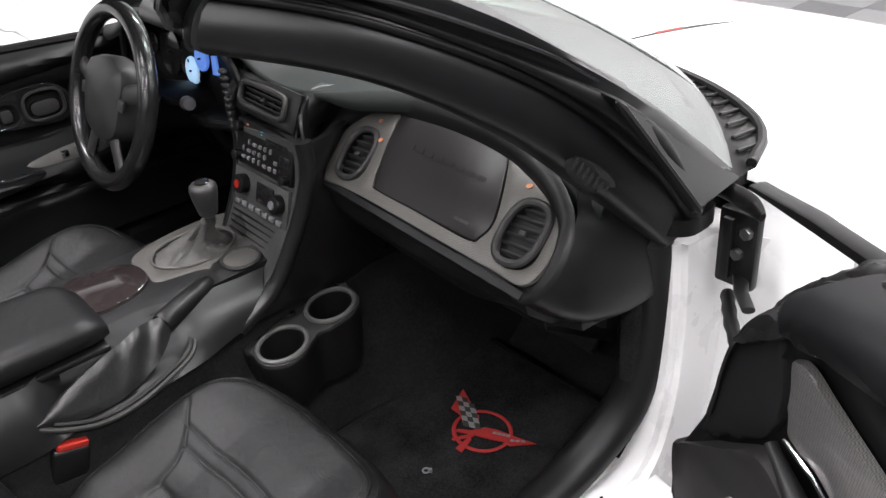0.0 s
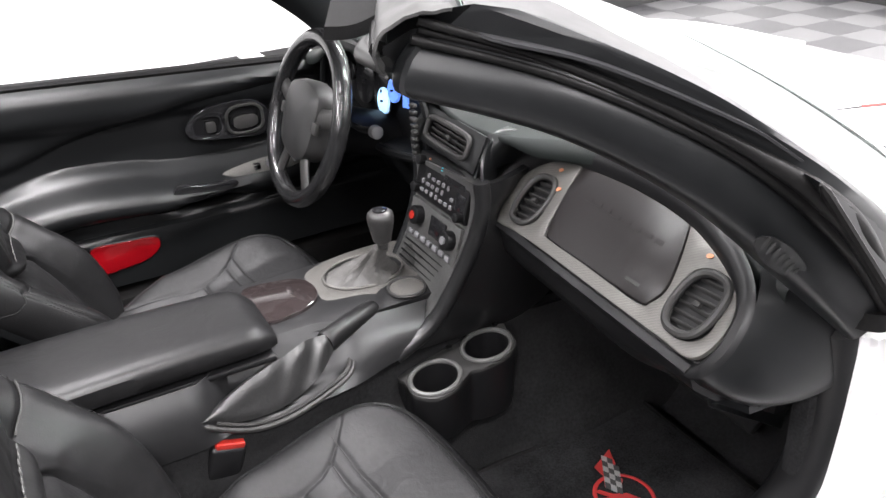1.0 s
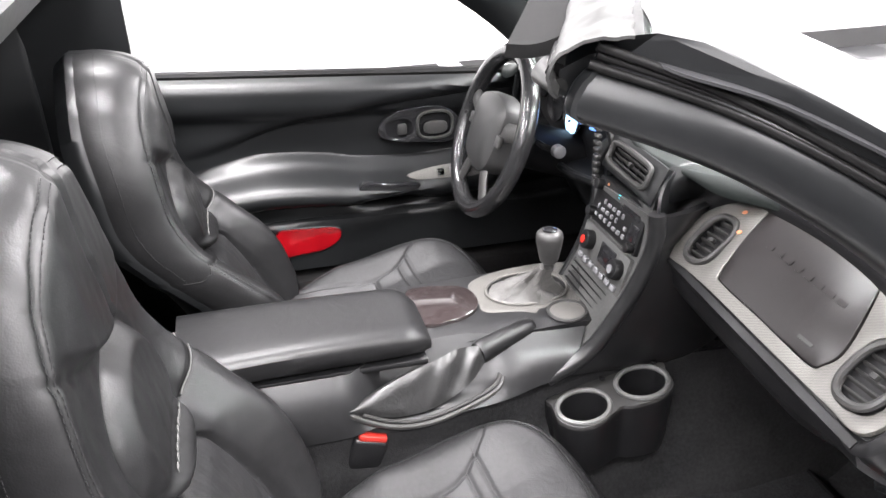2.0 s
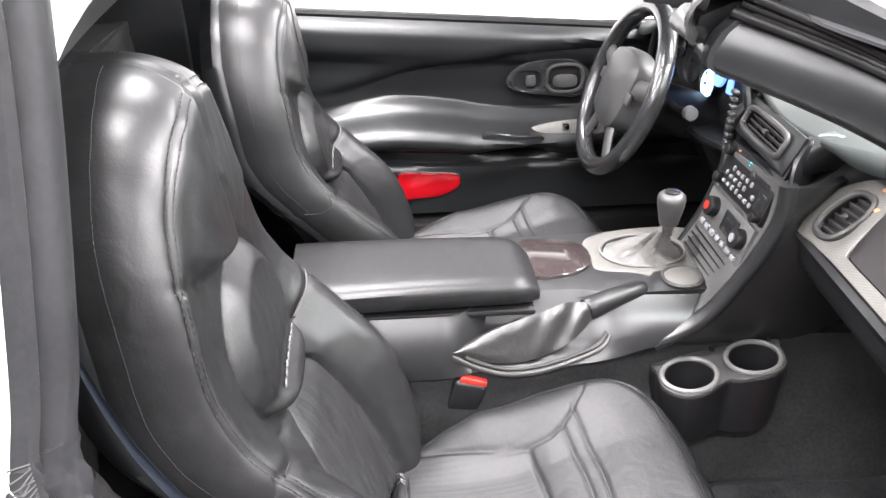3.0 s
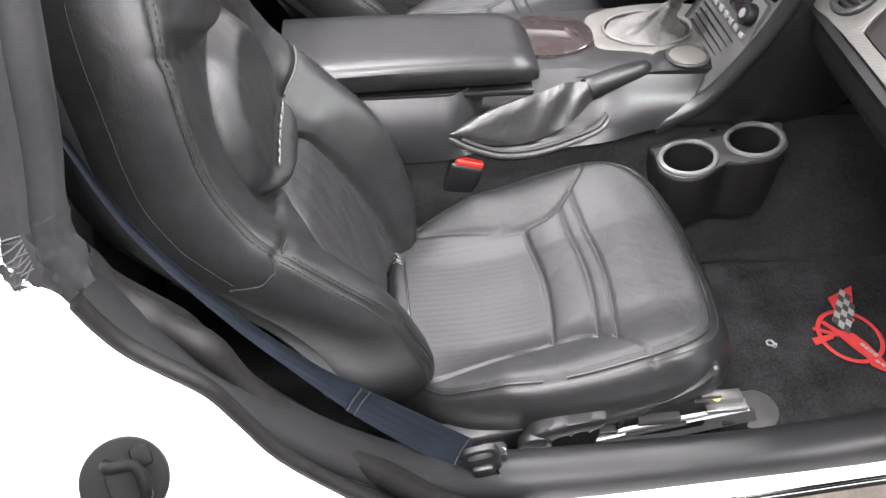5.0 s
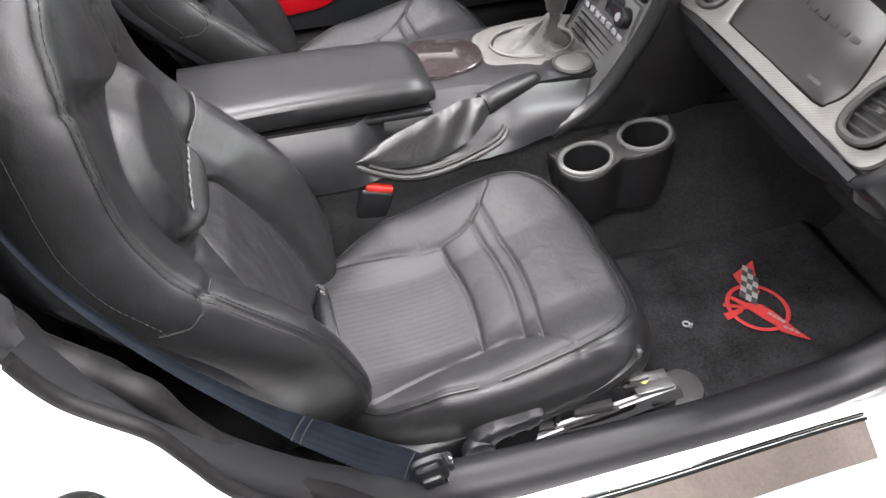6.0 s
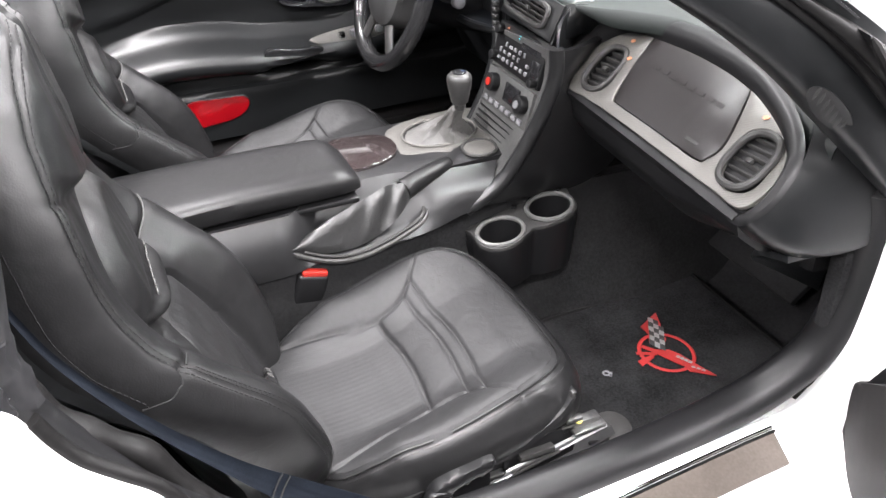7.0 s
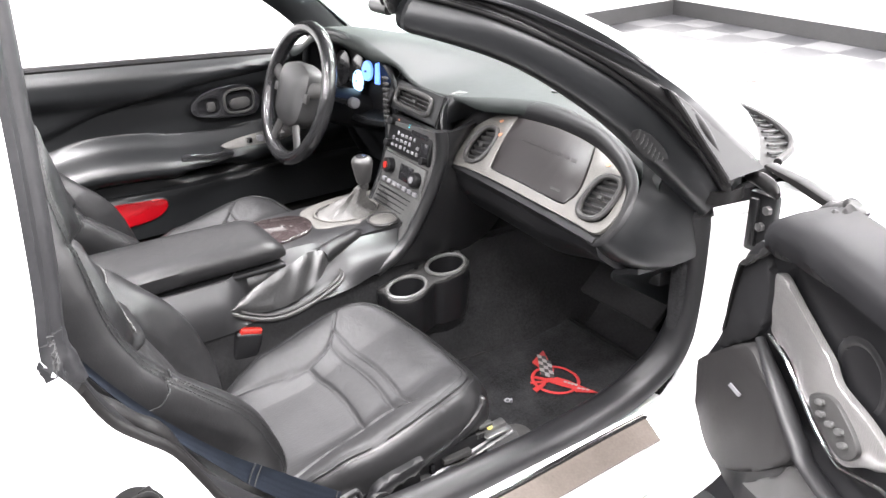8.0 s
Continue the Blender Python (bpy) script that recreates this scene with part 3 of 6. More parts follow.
# door striker
aim = Vector((.62, .25, .74)).normalized()
seat_on = Matrix.Translation((.850, -.398, .742)) @ aim.to_track_quat("Z", "Y").to_matrix().to_4x4()
MATTPLATE = material("matt_black_plate", (.0035, .0035, .0035), .5, vary=.3, spec=.05)
striker = part("striker", disc((.850, -.398, .742), .036, .014, 32, tuple(aim), .004), MATTPLATE, car, "round black door striker plate")
part("striker_block", moved(rbox((-.014, -.020, .004), (.016, .014, .022), .004), seat_on), MATTPLATE, striker)
part("striker_bolt", moved(tube(catmull([V(-.010, .018, .006), V(-.008, .016, .030), V(.012, .010, .032), V(.014, -.014, .026), V(.010, -.018, .006)], 4), .005, 10), seat_on), MATTPLATE, striker)
part("striker_lug", moved(rbox((.010, .006, .004), (.026, .024, .016), .003), seat_on), MATTPLATE, striker)

# B-post seal: two ridges with a torn foot
BPOST = [(.694, -.390, 1.29), (.706, -.395, 1.20), (.726, -.402, 1.10), (.746, -.411, 1.00), (.757, -.418, .955), (.760, -.420, .935)]
bp = catmull(BPOST, 6)
ACROSS, FACE = V(1, .06, 0), V(-.06, 1, 0)


def post_seal_ring(p, s=1.0):
    prof = ((-.040, -.030), (-.041, -.006), (-.034, .010), (-.022, .018), (-.006, .018), (.008, .012), (.016, .004), (.020, -.004), (.030, -.002), (.042, -.008), (.047, -.020), (.046, -.034), (.038, -.044))
    return [p + ACROSS * (a * s * .75 - .016) + FACE * (b - .012) for a, b in prof]


bm = bmesh.new()
rings(bm, [post_seal_ring(p) for p in bp])
def bp_at(u):
    return bp[round(u * (len(bp) - 1))]


def sail(u, v):
    p = bp_at(u) + ACROSS * .016 + FACE * -.012
    return p + V(.05 * smooth(0, .5, v), -.55 * v - .02, -.03 * v * u)


part("sail_panel", sheet(sail, len(bp) - 1, 10, .012), PAINT, car, "white painted panel behind the rear post")
bpost = part("rear_post_seal", bm, SEALGREY, car, "worn grey rubber seal on the rear door post")
random.seed(4)
loops = []
for k in range(8):
    p = V(.762 + .0020 * k, -.420 + .0012 * k, .948 - .0095 * k)
    w = 1.0 + .04 * k - .016 * k * k
    loops.append([q + V(random.uniform(-.003, .003), random.uniform(-.003, .003), random.uniform(-.002, .002)) for q in post_seal_ring(p, w)])
bm = bmesh.new()
rings(bm, loops)
part("torn_seal_end", bm, SEALGREY, bpost, "torn and flared rubber end")
for k in range(9):
    a = V(.784, -.432, .958 - .004 * k)
    part("loose_thread", tube([a, a + V(.010 + .002 * (k % 3), -.004, .006 - .004 * (k % 4)), a + V(.018 + .003 * (k % 2), -.008, .010 - .006 * (k % 5))], .0008, 4), DARKTHREAD, bpost)

# inner shell: roof bar, rear bulkhead, far rear post, floor pan
def bar_ring(x):
    s = x / .74
    return [V(x, -.40 - .02 * (1 - s * s), 1.235 - .06 * abs(s) ** 6), V(x, -.50, 1.265 - .06 * abs(s) ** 6), V(x, -.62, 1.255 - .06 * abs(s) ** 6), V(x, -.64, 1.20 - .06 * abs(s) ** 6), V(x, -.44, 1.19 - .06 * abs(s) ** 6)]


bm = bmesh.new()
rings(bm, [bar_ring(-.68 + 1.32 * k / 20) for k in range(21)])
part("roof_bar", bm, VINYL, car, "dark trimmed roof bar behind the seats")
part("rear_bulkhead", sheet(lambda u, v: V(-.74 + 1.48 * u, -.60 - .10 * v - .03 * math.sin(math.pi * u), .22 + .72 * v), 10, 8, .02), CARPET, car, "dark carpeted rear bulkhead")
part("cargo_floor", sheet(lambda u, v: V(-.74 + 1.48 * u, -.68 - .75 * v, .92 - .05 * v), 6, 6, .02), CARPET, car)
part("cargo_back", rbox((-.74, -1.45, .75), (.74, -1.42, 1.22), .01), VINYL, car)
part("cargo_roof", sheet(lambda u, v: V(-.70 + 1.40 * u, -.60 - .85 * v, 1.235 - .03 * v), 6, 6, .02), VINYL, car)
for side in (1, -1):
    def post_skin(u, v, s=side):
        return V(s * (.705 - .03 * smooth(.4, 1, v)), (-.352 if s < 0 else -.47) - .10 * u - .15 * u * u - .012 * v, .40 + .82 * v)
    part("rear_post_trim", sheet(post_skin, 10, 14, .03), VINYL, car, "dark rear post lining")
    part("rear_side_trim", rbox((side * .68 - .03, -1.45, .50), (side * .68 + .03, -.56, 1.24), .015), VINYL, car)
part("floor_pan", rbox((-.74, -.62, .19), (.68, .62, .235), .004), CARPET, car, "black carpeted floor pan")
part("far_fender_inner", rbox((-.90, .80, .20), (-.72, 1.0, .80), .02), PAINT, car)
part("underbody", rbox((-.70, -1.4, .13), (.70, 2.1, .19), .02), PLASTIC, car)
wheel_at = ((.80, 1.35), (-.80, 1.35), (.80, -1.30), (-.80, -1.30))
for x, y in wheel_at:
    w = part("wheel", disc((x, y, .325), .325, .24, 36, (1, 0, 0), .03), RUBBER, car, "black tyre")
    part("rim", disc((x + math.copysign(.112, x), y, .325), .22, .03, 28, (1, 0, 0), .006), STEEL, w)
part("nose", sheet(lambda u, v: V((u - .5) * 1.56, 2.05 + .28 * math.sin(math.pi * u), .60 - .45 * v), 16, 6, .02), PAINT, car)
part("tail", sheet(lambda u, v: V((u - .5) * 1.7, -1.50 - .12 * math.sin(math.pi * u), 1.0 - .75 * v), 16, 6, .02), PAINT, car)
part("far_sill", rbox((-.90, -.50, .18), (-.66, .80, .41), .02), RUBBER, car, "black far sill cover")


# ---------- seats ----------
def region_meshes(grid, region_of, looks, parent):
    """Split a smooth grid of places (rows of closed rings) into one part for each region, with normals that run on across the seams."""
    n = len(grid[0])
    whole = bmesh.new()
    rows = [[whole.verts.new(p) for p in row] for row in grid]
    for i in range(len(grid) - 1):
        for j in range(n):
            whole.faces.new((rows[i][j], rows[i][(j + 1) % n], rows[i + 1][(j + 1) % n], rows[i + 1][j]))
    bmesh.ops.recalc_face_normals(whole, faces=whole.faces)
    whole.normal_update()
    flip = whole.faces[0].verts[0] is not rows[0][0] or whole.faces[0].verts[1] is not rows[0][1]
    normals = [[v.normal.copy() for v in row] for row in rows]
    mid = sum((v for v in normals[1]), Vector()).normalized()
    normals[0] = [mid] * n
    sample = whole.faces[n * 3]
    turned = sample.normal.dot((grid[3][1] - grid[3][0]).cross(grid[4][0] - grid[3][0])) < 0
    whole.free()
    out = {name: ([], {}, [], []) for name in looks}
    for i in range(len(grid) - 1):
        for j in range(n):
            k = (j + 1) % n
            quad = [(i, j), (i, k), (i + 1, k), (i + 1, j)]
            if turned:
                quad.reverse()
            c = sum((grid[a][b] for a, b in quad), Vector()) / 4
            verts, seen, norms, faces = out[region_of(c, i)]
            face = []
            for a, b in quad:
                key = (0, 0) if a == 0 else (a, b)
                if key not in seen:
                    seen[key] = len(verts)
                    verts.append(grid[a][b])
                    norms.append(normals[a][b])
                if seen[key] not in face:
                    face.append(seen[key])
            if len(face) > 2:
                faces.append(face)
    for name, (m, label) in looks.items():
        verts, _, norms, faces = out[name]
        me = bpy.data.meshes.new(name)
        me.from_pydata(verts, [], faces)
        me.materials.append(m)
        me.shade_smooth()
        me.normals_split_custom_set_from_vertices(norms)
        ob = new(name, me)
        ob.parent = parent
        ob.matrix_parent_inverse = Matrix.Translation(parent.matrix_basis.translation).inverted()
        tagged(ob, label)


def groove(d, depth=.006, width=.0055):
    return -depth * math.exp(-(d / width) ** 2)


SEAT_X = .345
BACK_MID = [(.36, -.150), (.42, -.165), (.47, -.180), (.576, -.215), (.696, -.272), (.78, -.296), (.89, -.325), (1.0, -.345), (1.10, -.362), (1.16, -.385)]
BACK_WIDTH = [(.36, .165), (.40, .182), (.45, .203), (.55, .229), (.65, .246), (.73, .253), (.80, .249), (.90, .232), (.98, .206), (1.03, .180), (1.066, .154), (1.098, .120), (1.119, .087), (1.133, .044), (1.137, .0)]
# how far the rim stands before the middle of the back, and how high the bolster crests
RIM_AHEAD = [(.36, .030), (.42, .044), (.50, .054), (.58, .053), (.632, .047), (.68, .030), (.735, .002), (.775, -.017), (.83, -.027), (.90, -.024), (.95, -.023), (1.0, -.023), (1.06, -.018), (1.137, -.004)]
CREST = [(.36, .010), (.42, .020), (.50, .030), (.60, .032), (.68, .024), (.72, .016), (.75, .006), (.80, .0), (1.137, .0)]


def back_outline(n=420):
    right = catmull([V(w, z, 0) for z, w in BACK_WIDTH], 8)
    loop = right + [V(-p.x, p.y, 0) for p in reversed(right[:-1])]
    lens = [0]
    full = loop + [loop[0]]
    for a, b in zip(full, full[1:]):
        lens.append(lens[-1] + (b - a).length)
    out, k = [], 0
    for i in range(n):
        want = lens[-1] * i / n
        while lens[k + 1] < want:
            k += 1
        out.append(full[k].lerp(full[k + 1], (want - lens[k]) / max(1e-9, lens[k + 1] - lens[k])))
    return out


def pillow_edge(a, z):
    """Signed distance, in metres, to the rim of the arched shoulder pad: under 0 inside."""
    v = (z - .785) / (.101 if z > .785 else .094)
    return ((abs(a / .140) ** 2.4 + abs(v) ** 2.4) ** (1 / 2.4) - 1) * .085


def pad_crease(a):
    """Height of the embroidered crease that splits the pad in two lobes."""
    return .744 - .6 * a * a


def insert_edge(a, z):
    w = lerp_table([(.36, .118), (.5, .126), (.6, .118), (.65, .104), (.675, .082), (.692, .045), (.698, .01)], z)
    return abs(a) - w


def chin(a):
    """Lower edge of the headrest panel, over the hollow."""
    return .912 + 2.2 * a * a


def joint_z(s):
    """Seam between the upper wing and the lower bolster."""
    return .735 - .038 * smooth(.88, .40, s) - .030 * smooth(.91, 1.0, s)


def back_y(a, z):
    w = max(.02, lerp_table(BACK_WIDTH, z))
    s = abs(a) / w
    y = lerp_table(BACK_MID, z) + lerp_table(RIM_AHEAD, z) * smooth(.45, .90, s)
    y += lerp_table(CREST, z) * math.exp(-((s - .76) / .17) ** 2)
    pe, ie = pillow_edge(a, z), insert_edge(a, z)
    # hollow round the pad, cut under the headrest
    sunk = smooth(.90, .52, s) * smooth(.655, .715, z) * smooth(chin(a) + .010, chin(a) - .024, z)
    y -= .024 * sunk
    if pe < 0:
        d = z - pad_crease(a)
        y += .019 * smooth(.0, -.024, pe)
        y += .015 * smooth(.004, -.022, d) * smooth(.0, -.012, pe) - .004 * math.exp(-(d / .02) ** 2)
    elif ie < 0:
        y += .004 * smooth(0, -.03, ie) - .006
    y += groove(pe, .007, .005)
    y -= .005 * math.exp(-((z - chin(a) + .010) / .010) ** 2) * smooth(.62, .40, s) * smooth(.0, .012, pe)
    if pe > -.002:
        y += groove(ie, .010, .006) * smooth(.702, .690, z)
        y += groove(z - joint_z(s), .0055, .0045) * smooth(.30, .48, s)
    # soft pucker lines from the joint and from the wing down to the hollow
    y += groove(z - .955 + .10 * (.88 - s), .003, .006) * smooth(.62, .70, s) * smooth(.95, .90, s)
    y += .0016 * noise.noise(V(a * 16, z * 13, 3.1)) + .0010 * noise.noise(V(a * 45, z * 30, 7.7))
    return y


def stitched(curve, every=.0065, length=.0045, r=.0006):
    """Short thread dashes along a curve."""
    bm = bmesh.new()
    run, last = 0, None
    for p, q in zip(curve, curve[1:]):
        d = (q - p).length
        run += d
        if run >= every:
            run = 0
            way = (q - p).normalized()
            tube([p, p + way * length], r, 5, bm=bm)
    return bm


def make_seat():
    seat = thing("bucket_seat", (SEAT_X, .05, .255), "black leather bucket seat with tall built-in headrest", "seat", "pair of front seats")
    X = SEAT_X
    # back
    rim = back_outline()
    mid = V(0, .74, 0)
    TURN = .865
    tops = [0.0] + [.02 + (TURN - .02) * k / 88 for k in range(89)] + [TURN + (1 - TURN) * math.sin(math.pi / 2 * k / 26) for k in range(1, 27)]

    def on_back(rho, p):
        q = mid + (p - mid) * rho
        y = back_y(q.x, q.y)
        if rho > TURN:
            k = min(1, (rho - TURN) / (1 - TURN))
            y -= .078 * (1 - math.sqrt(max(0, 1 - k ** 2.2)))
            y += groove((rho - .912) * .24, .0035, .0030)
        return V(X + q.x, y, q.y)

    grid = [[on_back(rho, p) for p in rim] for rho in tops]
    for sh, dy in ((1.0, -.006), (.998, -.016), (.99, -.026)):
        grid.append([on_back(1.0, p) + V((mid.x + (p.x - mid.x) * sh) - p.x, dy, 0) for p in rim])

    def region(c, i):
        a, z = c.x - X, c.z
        pe, ie = pillow_edge(a, z), insert_edge(a, z)
        rho = tops[min(i, len(tops) - 1)]
        s = abs(a) / max(.02, lerp_table(BACK_WIDTH, z))
        if pe < 0:
            return "shoulder_pad"
        if ie < 0 and z < .700:
            return "back_insert"
        if z < joint_z(s):
            return "outer_bolster" if a > 0 else "inner_bolster"
        if rho > .912:
            return "side_wing"
        return "headrest_panel" if z > chin(a) - .008 else "shoulder_hollow"

    names = ("shoulder_pad", "back_insert", "outer_bolster", "inner_bolster", "side_wing", "headrest_panel", "shoulder_hollow")
    region_meshes(grid, region, {n: (INSERT, "finely ribbed black leather insert") if n == "back_insert" else (LEATHER, "") for n in names}, seat)
    # shell behind
    bm = bmesh.new()
    rows = []
    for sh, dy in ((.992, -.020), (1.0, -.028), (1.0, -.040), (.94, -.062), (.6, -.072), (.02, -.075)):
        rows.append([V(X + mid.x + (p.x - mid.x) * sh, on_back(1.0, p).y * (1 if sh > .9 else 0) + (lerp_table(BACK_MID, mid.y + (p.y - mid.y) * sh) - .062) * (0 if sh > .9 else 1) + dy, mid.y + (p.y - mid.y) * sh) for p in rim])
    rings(bm, rows, False, True)
    part("back_shell", bm, VINYL, seat, "dark moulded seat back shell")
    # stitching along both rims, piping at the shoulders, embroidered bars
    thread = bmesh.new()
    for rho, low, high in ((.900, .40, 2), (.924, .40, 2), (.888, .40, .725), (.9995, .70, 2)):
        line = [on_back(rho, p) + V(p.x * .004, .0012, 0) for p in rim]
        for side in (1, -1):
            seg = [p for p in line if (p.x - X) * side > .02 and low < p.z < high]
            seg.sort(key=lambda p: p.z)
            join(thread, stitched(catmull(seg, 4), .0075, .0048, .0007))
    for k in range(2):
        # pale worn piping where the bolster meets the wing
        pts = []
        for j in range(12):
            t = (.55 if k == 0 else .80) + (.35 if k == 0 else .10) * j / 11
            z = joint_z(t)
            x = (-1 if k == 0 else 1) * t * lerp_table(BACK_WIDTH, z)
            pts.append(V(X + x, back_y(x, z) + .004, z))
        part("piping", tube(catmull(pts, 3), .0020 if k == 0 else .0013, 6), PIPING if k == 0 else STITCH, seat, "pale shoulder piping" if k == 0 else "")
    for k in range(8):
        x = .063 - .018 * k
        z = pad_crease(x) - .004
        q = V(X + x, back_y(x, z) + .0025, z)
        part("embroidered_bar", rbox(q - V(.0062, .0012, .0050), q + V(.0062, .0012, .0050), .001, 1), SEATTHREAD, seat)
    for side in (1, -1):
        # seam across the side, from the joint to the shell
        pts = []
        for j in range(9):
            rho = .915 + .085 * j / 8
            want = .735 - .030 * j / 8
            pts.append(min((on_back(rho, p) for p in rim if p.x * side > 0), key=lambda q: abs(q.z - want)) + V(side * .0006, .0006, 0))
        part("side_seam", tube(catmull(pts, 2), .0014, 6), STITCH, seat, "stitched seam across the seat's side")
    fray = bmesh.new()
    for k in range(4):
        # frayed edge between back and cushion
        x = -.112 + .007 * k
        tube([V(X + x, -.150 + .003 * (k % 3), .410), V(X + x + .003, -.144, .416 + .002 * (k % 2)), V(X + x + .006, -.137, .413)], .0009, 5, bm=fray)
    part("frayed_edge", fray, BOOTPALE, seat, "frayed pale edge where back meets cushion")
    # cushion
    CX, CY = .0, .078

    def rim_point(q, rho=1.0):
        c, s = math.cos(q), math.sin(q)
        x = .240 * math.copysign(abs(c) ** .48, c)
        y = .248 * math.copysign(abs(s) ** .48, s)
        x *= .90 + .10 * smooth(-.22, .05, y)
        y += (.012 * (1 - (x / .24) ** 2) if y > 0 else 0)
        return V(0, -.02, 0) + (V(CX + x, CY + y, 0) - V(0, -.02, 0)) * rho

    MIDZ = [(-.20, .398), (-.05, .401), (.03, .410), (.10, .432), (.17, .458), (.23, .477), (.28, .482), (.34, .474)]
    SIDE_RISE = [(-.20, .006), (-.11, .012), (-.05, .036), (.0, .052), (.09, .050), (.17, .044), (.25, .028), (.31, .008)]

    def arc_y(x, y0):
        return y0 + .022 * (1 - (x / .16) ** 2)

    def split_x(y):
        return lerp_table([(-.2, .165), (-.1, .155), (0, .137), (.06, .127), (.10, .130), (.13, .145), (.155, .172), (.178, .208), (.188, .27)], y)

    def cushion_z(x, y):
        z = lerp_table(MIDZ, y)
        z += lerp_table(SIDE_RISE, y) * smooth(.085, .200, abs(x))
        d = abs(x) - split_x(y)
        if y < .185:
            z += groove(d, .0050, .0040)
        if d < 0:
            for y0, dep in ((.060, .0055), (.122, .0045), (.147, .0045)):
                z += groove(y - arc_y(x, y0), dep, .0032)
            z += .003 * math.sin(math.pi * min(1, max(0, (y - arc_y(x, .06)) / .065)))
        # sat-in wrinkles
        return z + .0012 * noise.noise(V(x * 12, y * 14, 1.7)) + .0004 * noise.noise(V(x * 38 + y * 20, y * 42, 4.2)) * smooth(.05, .12, y)

    N = 360
    tops = [0.0] + [.02 + .80 * k / 84 for k in range(85)] + [.82 + .18 * math.sin(math.pi / 2 * k / 16) for k in range(1, 17)]

    def on_cushion(rho, q):
        p = rim_point(q, rho)
        z = cushion_z(p.x, p.y)
        if rho > .82:
            k = min(1, (rho - .82) / .18)
            z -= .060 * (1 - math.sqrt(max(0, 1 - k * k)))
        z += groove((rho - .90) * .24, .004, .004) if rho > .86 else 0
        return V(X + p.x, p.y, z)

    angles = [2 * math.pi * k / N for k in range(N)]
    grid = [[on_cushion(r, q) for q in angles] for r in tops]
    for r, drop in ((1.004, .014), (1.0, .030), (.975, .044)):
        grid.append([V(X + rim_point(q, r).x, rim_point(q, r).y, max(.335, on_cushion(1.0, q).z - drop)) for q in angles])

    def region(c, i):
        x, y = c.x - X, c.y
        if i >= 90:
            return "cushion_side"
        d = abs(x) - split_x(y)
        if d > 0 and y < .188:
            return "thigh_bolster_outer" if x > 0 else "thigh_bolster_inner"
        if y < arc_y(x, .060):
            return "cushion_insert"
        if y < arc_y(x, .134):
            return "thigh_panel"
        return "front_panel"

    names = ("cushion_side", "thigh_bolster_outer", "thigh_bolster_inner", "cushion_insert", "thigh_panel", "front_panel")
    region_meshes(grid, region, {n: (INSERT, "finely ribbed black leather insert") if n == "cushion_insert" else (LEATHER if n == "cushion_side" else CUSHION, "") for n in names}, seat)
    for y0 in (.060, .122, .147):
        seam = [V(X + x, arc_y(x, y0), cushion_z(x, arc_y(x, y0)) + .0012) for x in [(-1 + 2 * k / 40) * .985 * split_x(y0 + .01) for k in range(41)]]
        part("seam", tube(seam, .0009, 5), DARKTHREAD, seat)
    part("cushion_piping", tube([on_cushion(.895, q) + V(0, 0, .0028) for q in angles if math.sin(q) > -.8], .0022, 6), LEATHER, seat)
    for r in (.865, .925):
        join(thread, stitched([on_cushion(r, 2 * math.pi * k / 600) + V(0, 0, .0012) for k in range(600) if math.sin(2 * math.pi * k / 600) > -.7]))
    tagged(part("stitching", thread, STITCH, seat, "grey double stitching"), kind="stuff")
    # under-frame, outer cover, lever, rails
    part("seat_frame", rbox((X - .20, -.14, .285), (X + .195, .285, .372), .012), PLASTIC, seat, "black seat under-frame")

    def plate(outline, x0, x1, lip=.004):
        return panel([[(p.x, p.y) for p in catmull([V(u, v, 0) for u, v in outline], 4, True)]], lambda u, v, w: V(X + x0 + w, u, v), x1 - x0, lip)

    part("side_cover", plate([(-.15, .305), (-.06, .290), (.04, .285), (.10, .300), (.118, .330), (.122, .372), (.10, .392), (.03, .386), (-.06, .372), (-.15, .372)], .205, .232, .006), PLASTIC, seat, "black plastic seat side cover")
    # thin curved valance under the cushion's front half
    val = catmull([V(X + .226, .108, .394), V(X + .231, .150, .404), V(X + .232, .200, .422), V(X + .228, .245, .446), V(X + .220, .272, .470)], 6)
    bm = bmesh.new()
    rings(bm, [[p + V(-.010, 0, .010 - .004 * k / 24), p + V(.002, 0, .011 - .004 * k / 24), p + V(.006, 0, .006), p + V(.007, 0, -.012 + .008 * k / 24), p + V(-.010, 0, -.013 + .008 * k / 24)] for k, p in enumerate(val)])
    valance = part("valance", bm, PLASTIC, seat, "thin curved black valance under the cushion")
    for y, z, h in ((.196, .438, .012), (.262, .476, .010)):
        part("valance_peg", rbox((X + .222, y, z - h), (X + .230, y + .006, z + .004), .001, 1), GREYPLASTIC, valance)
    lever = part("recline_lever", plate([(.016, .352), (.010, .378), (.022, .398), (.050, .410), (.085, .418), (.116, .423), (.120, .412), (.112, .398), (.080, .391), (.052, .380), (.042, .356), (.030, .346)], .232, .254, .008), PLASTIC, seat, "smooth black recline lever")
    part("lever_pivot", disc((X + .248, .024, .370), .024, .020, 24, (1, 0, 0), .005), PLASTIC, lever)
    part("slide_panel", rbox((X + .196, .112, .318), (X + .214, .285, .392), .004), PLASTIC, seat)

    def on_rail(dx, y, dz=0.0):
        return V(X + dx, y, .293 + .205 * y + dz)

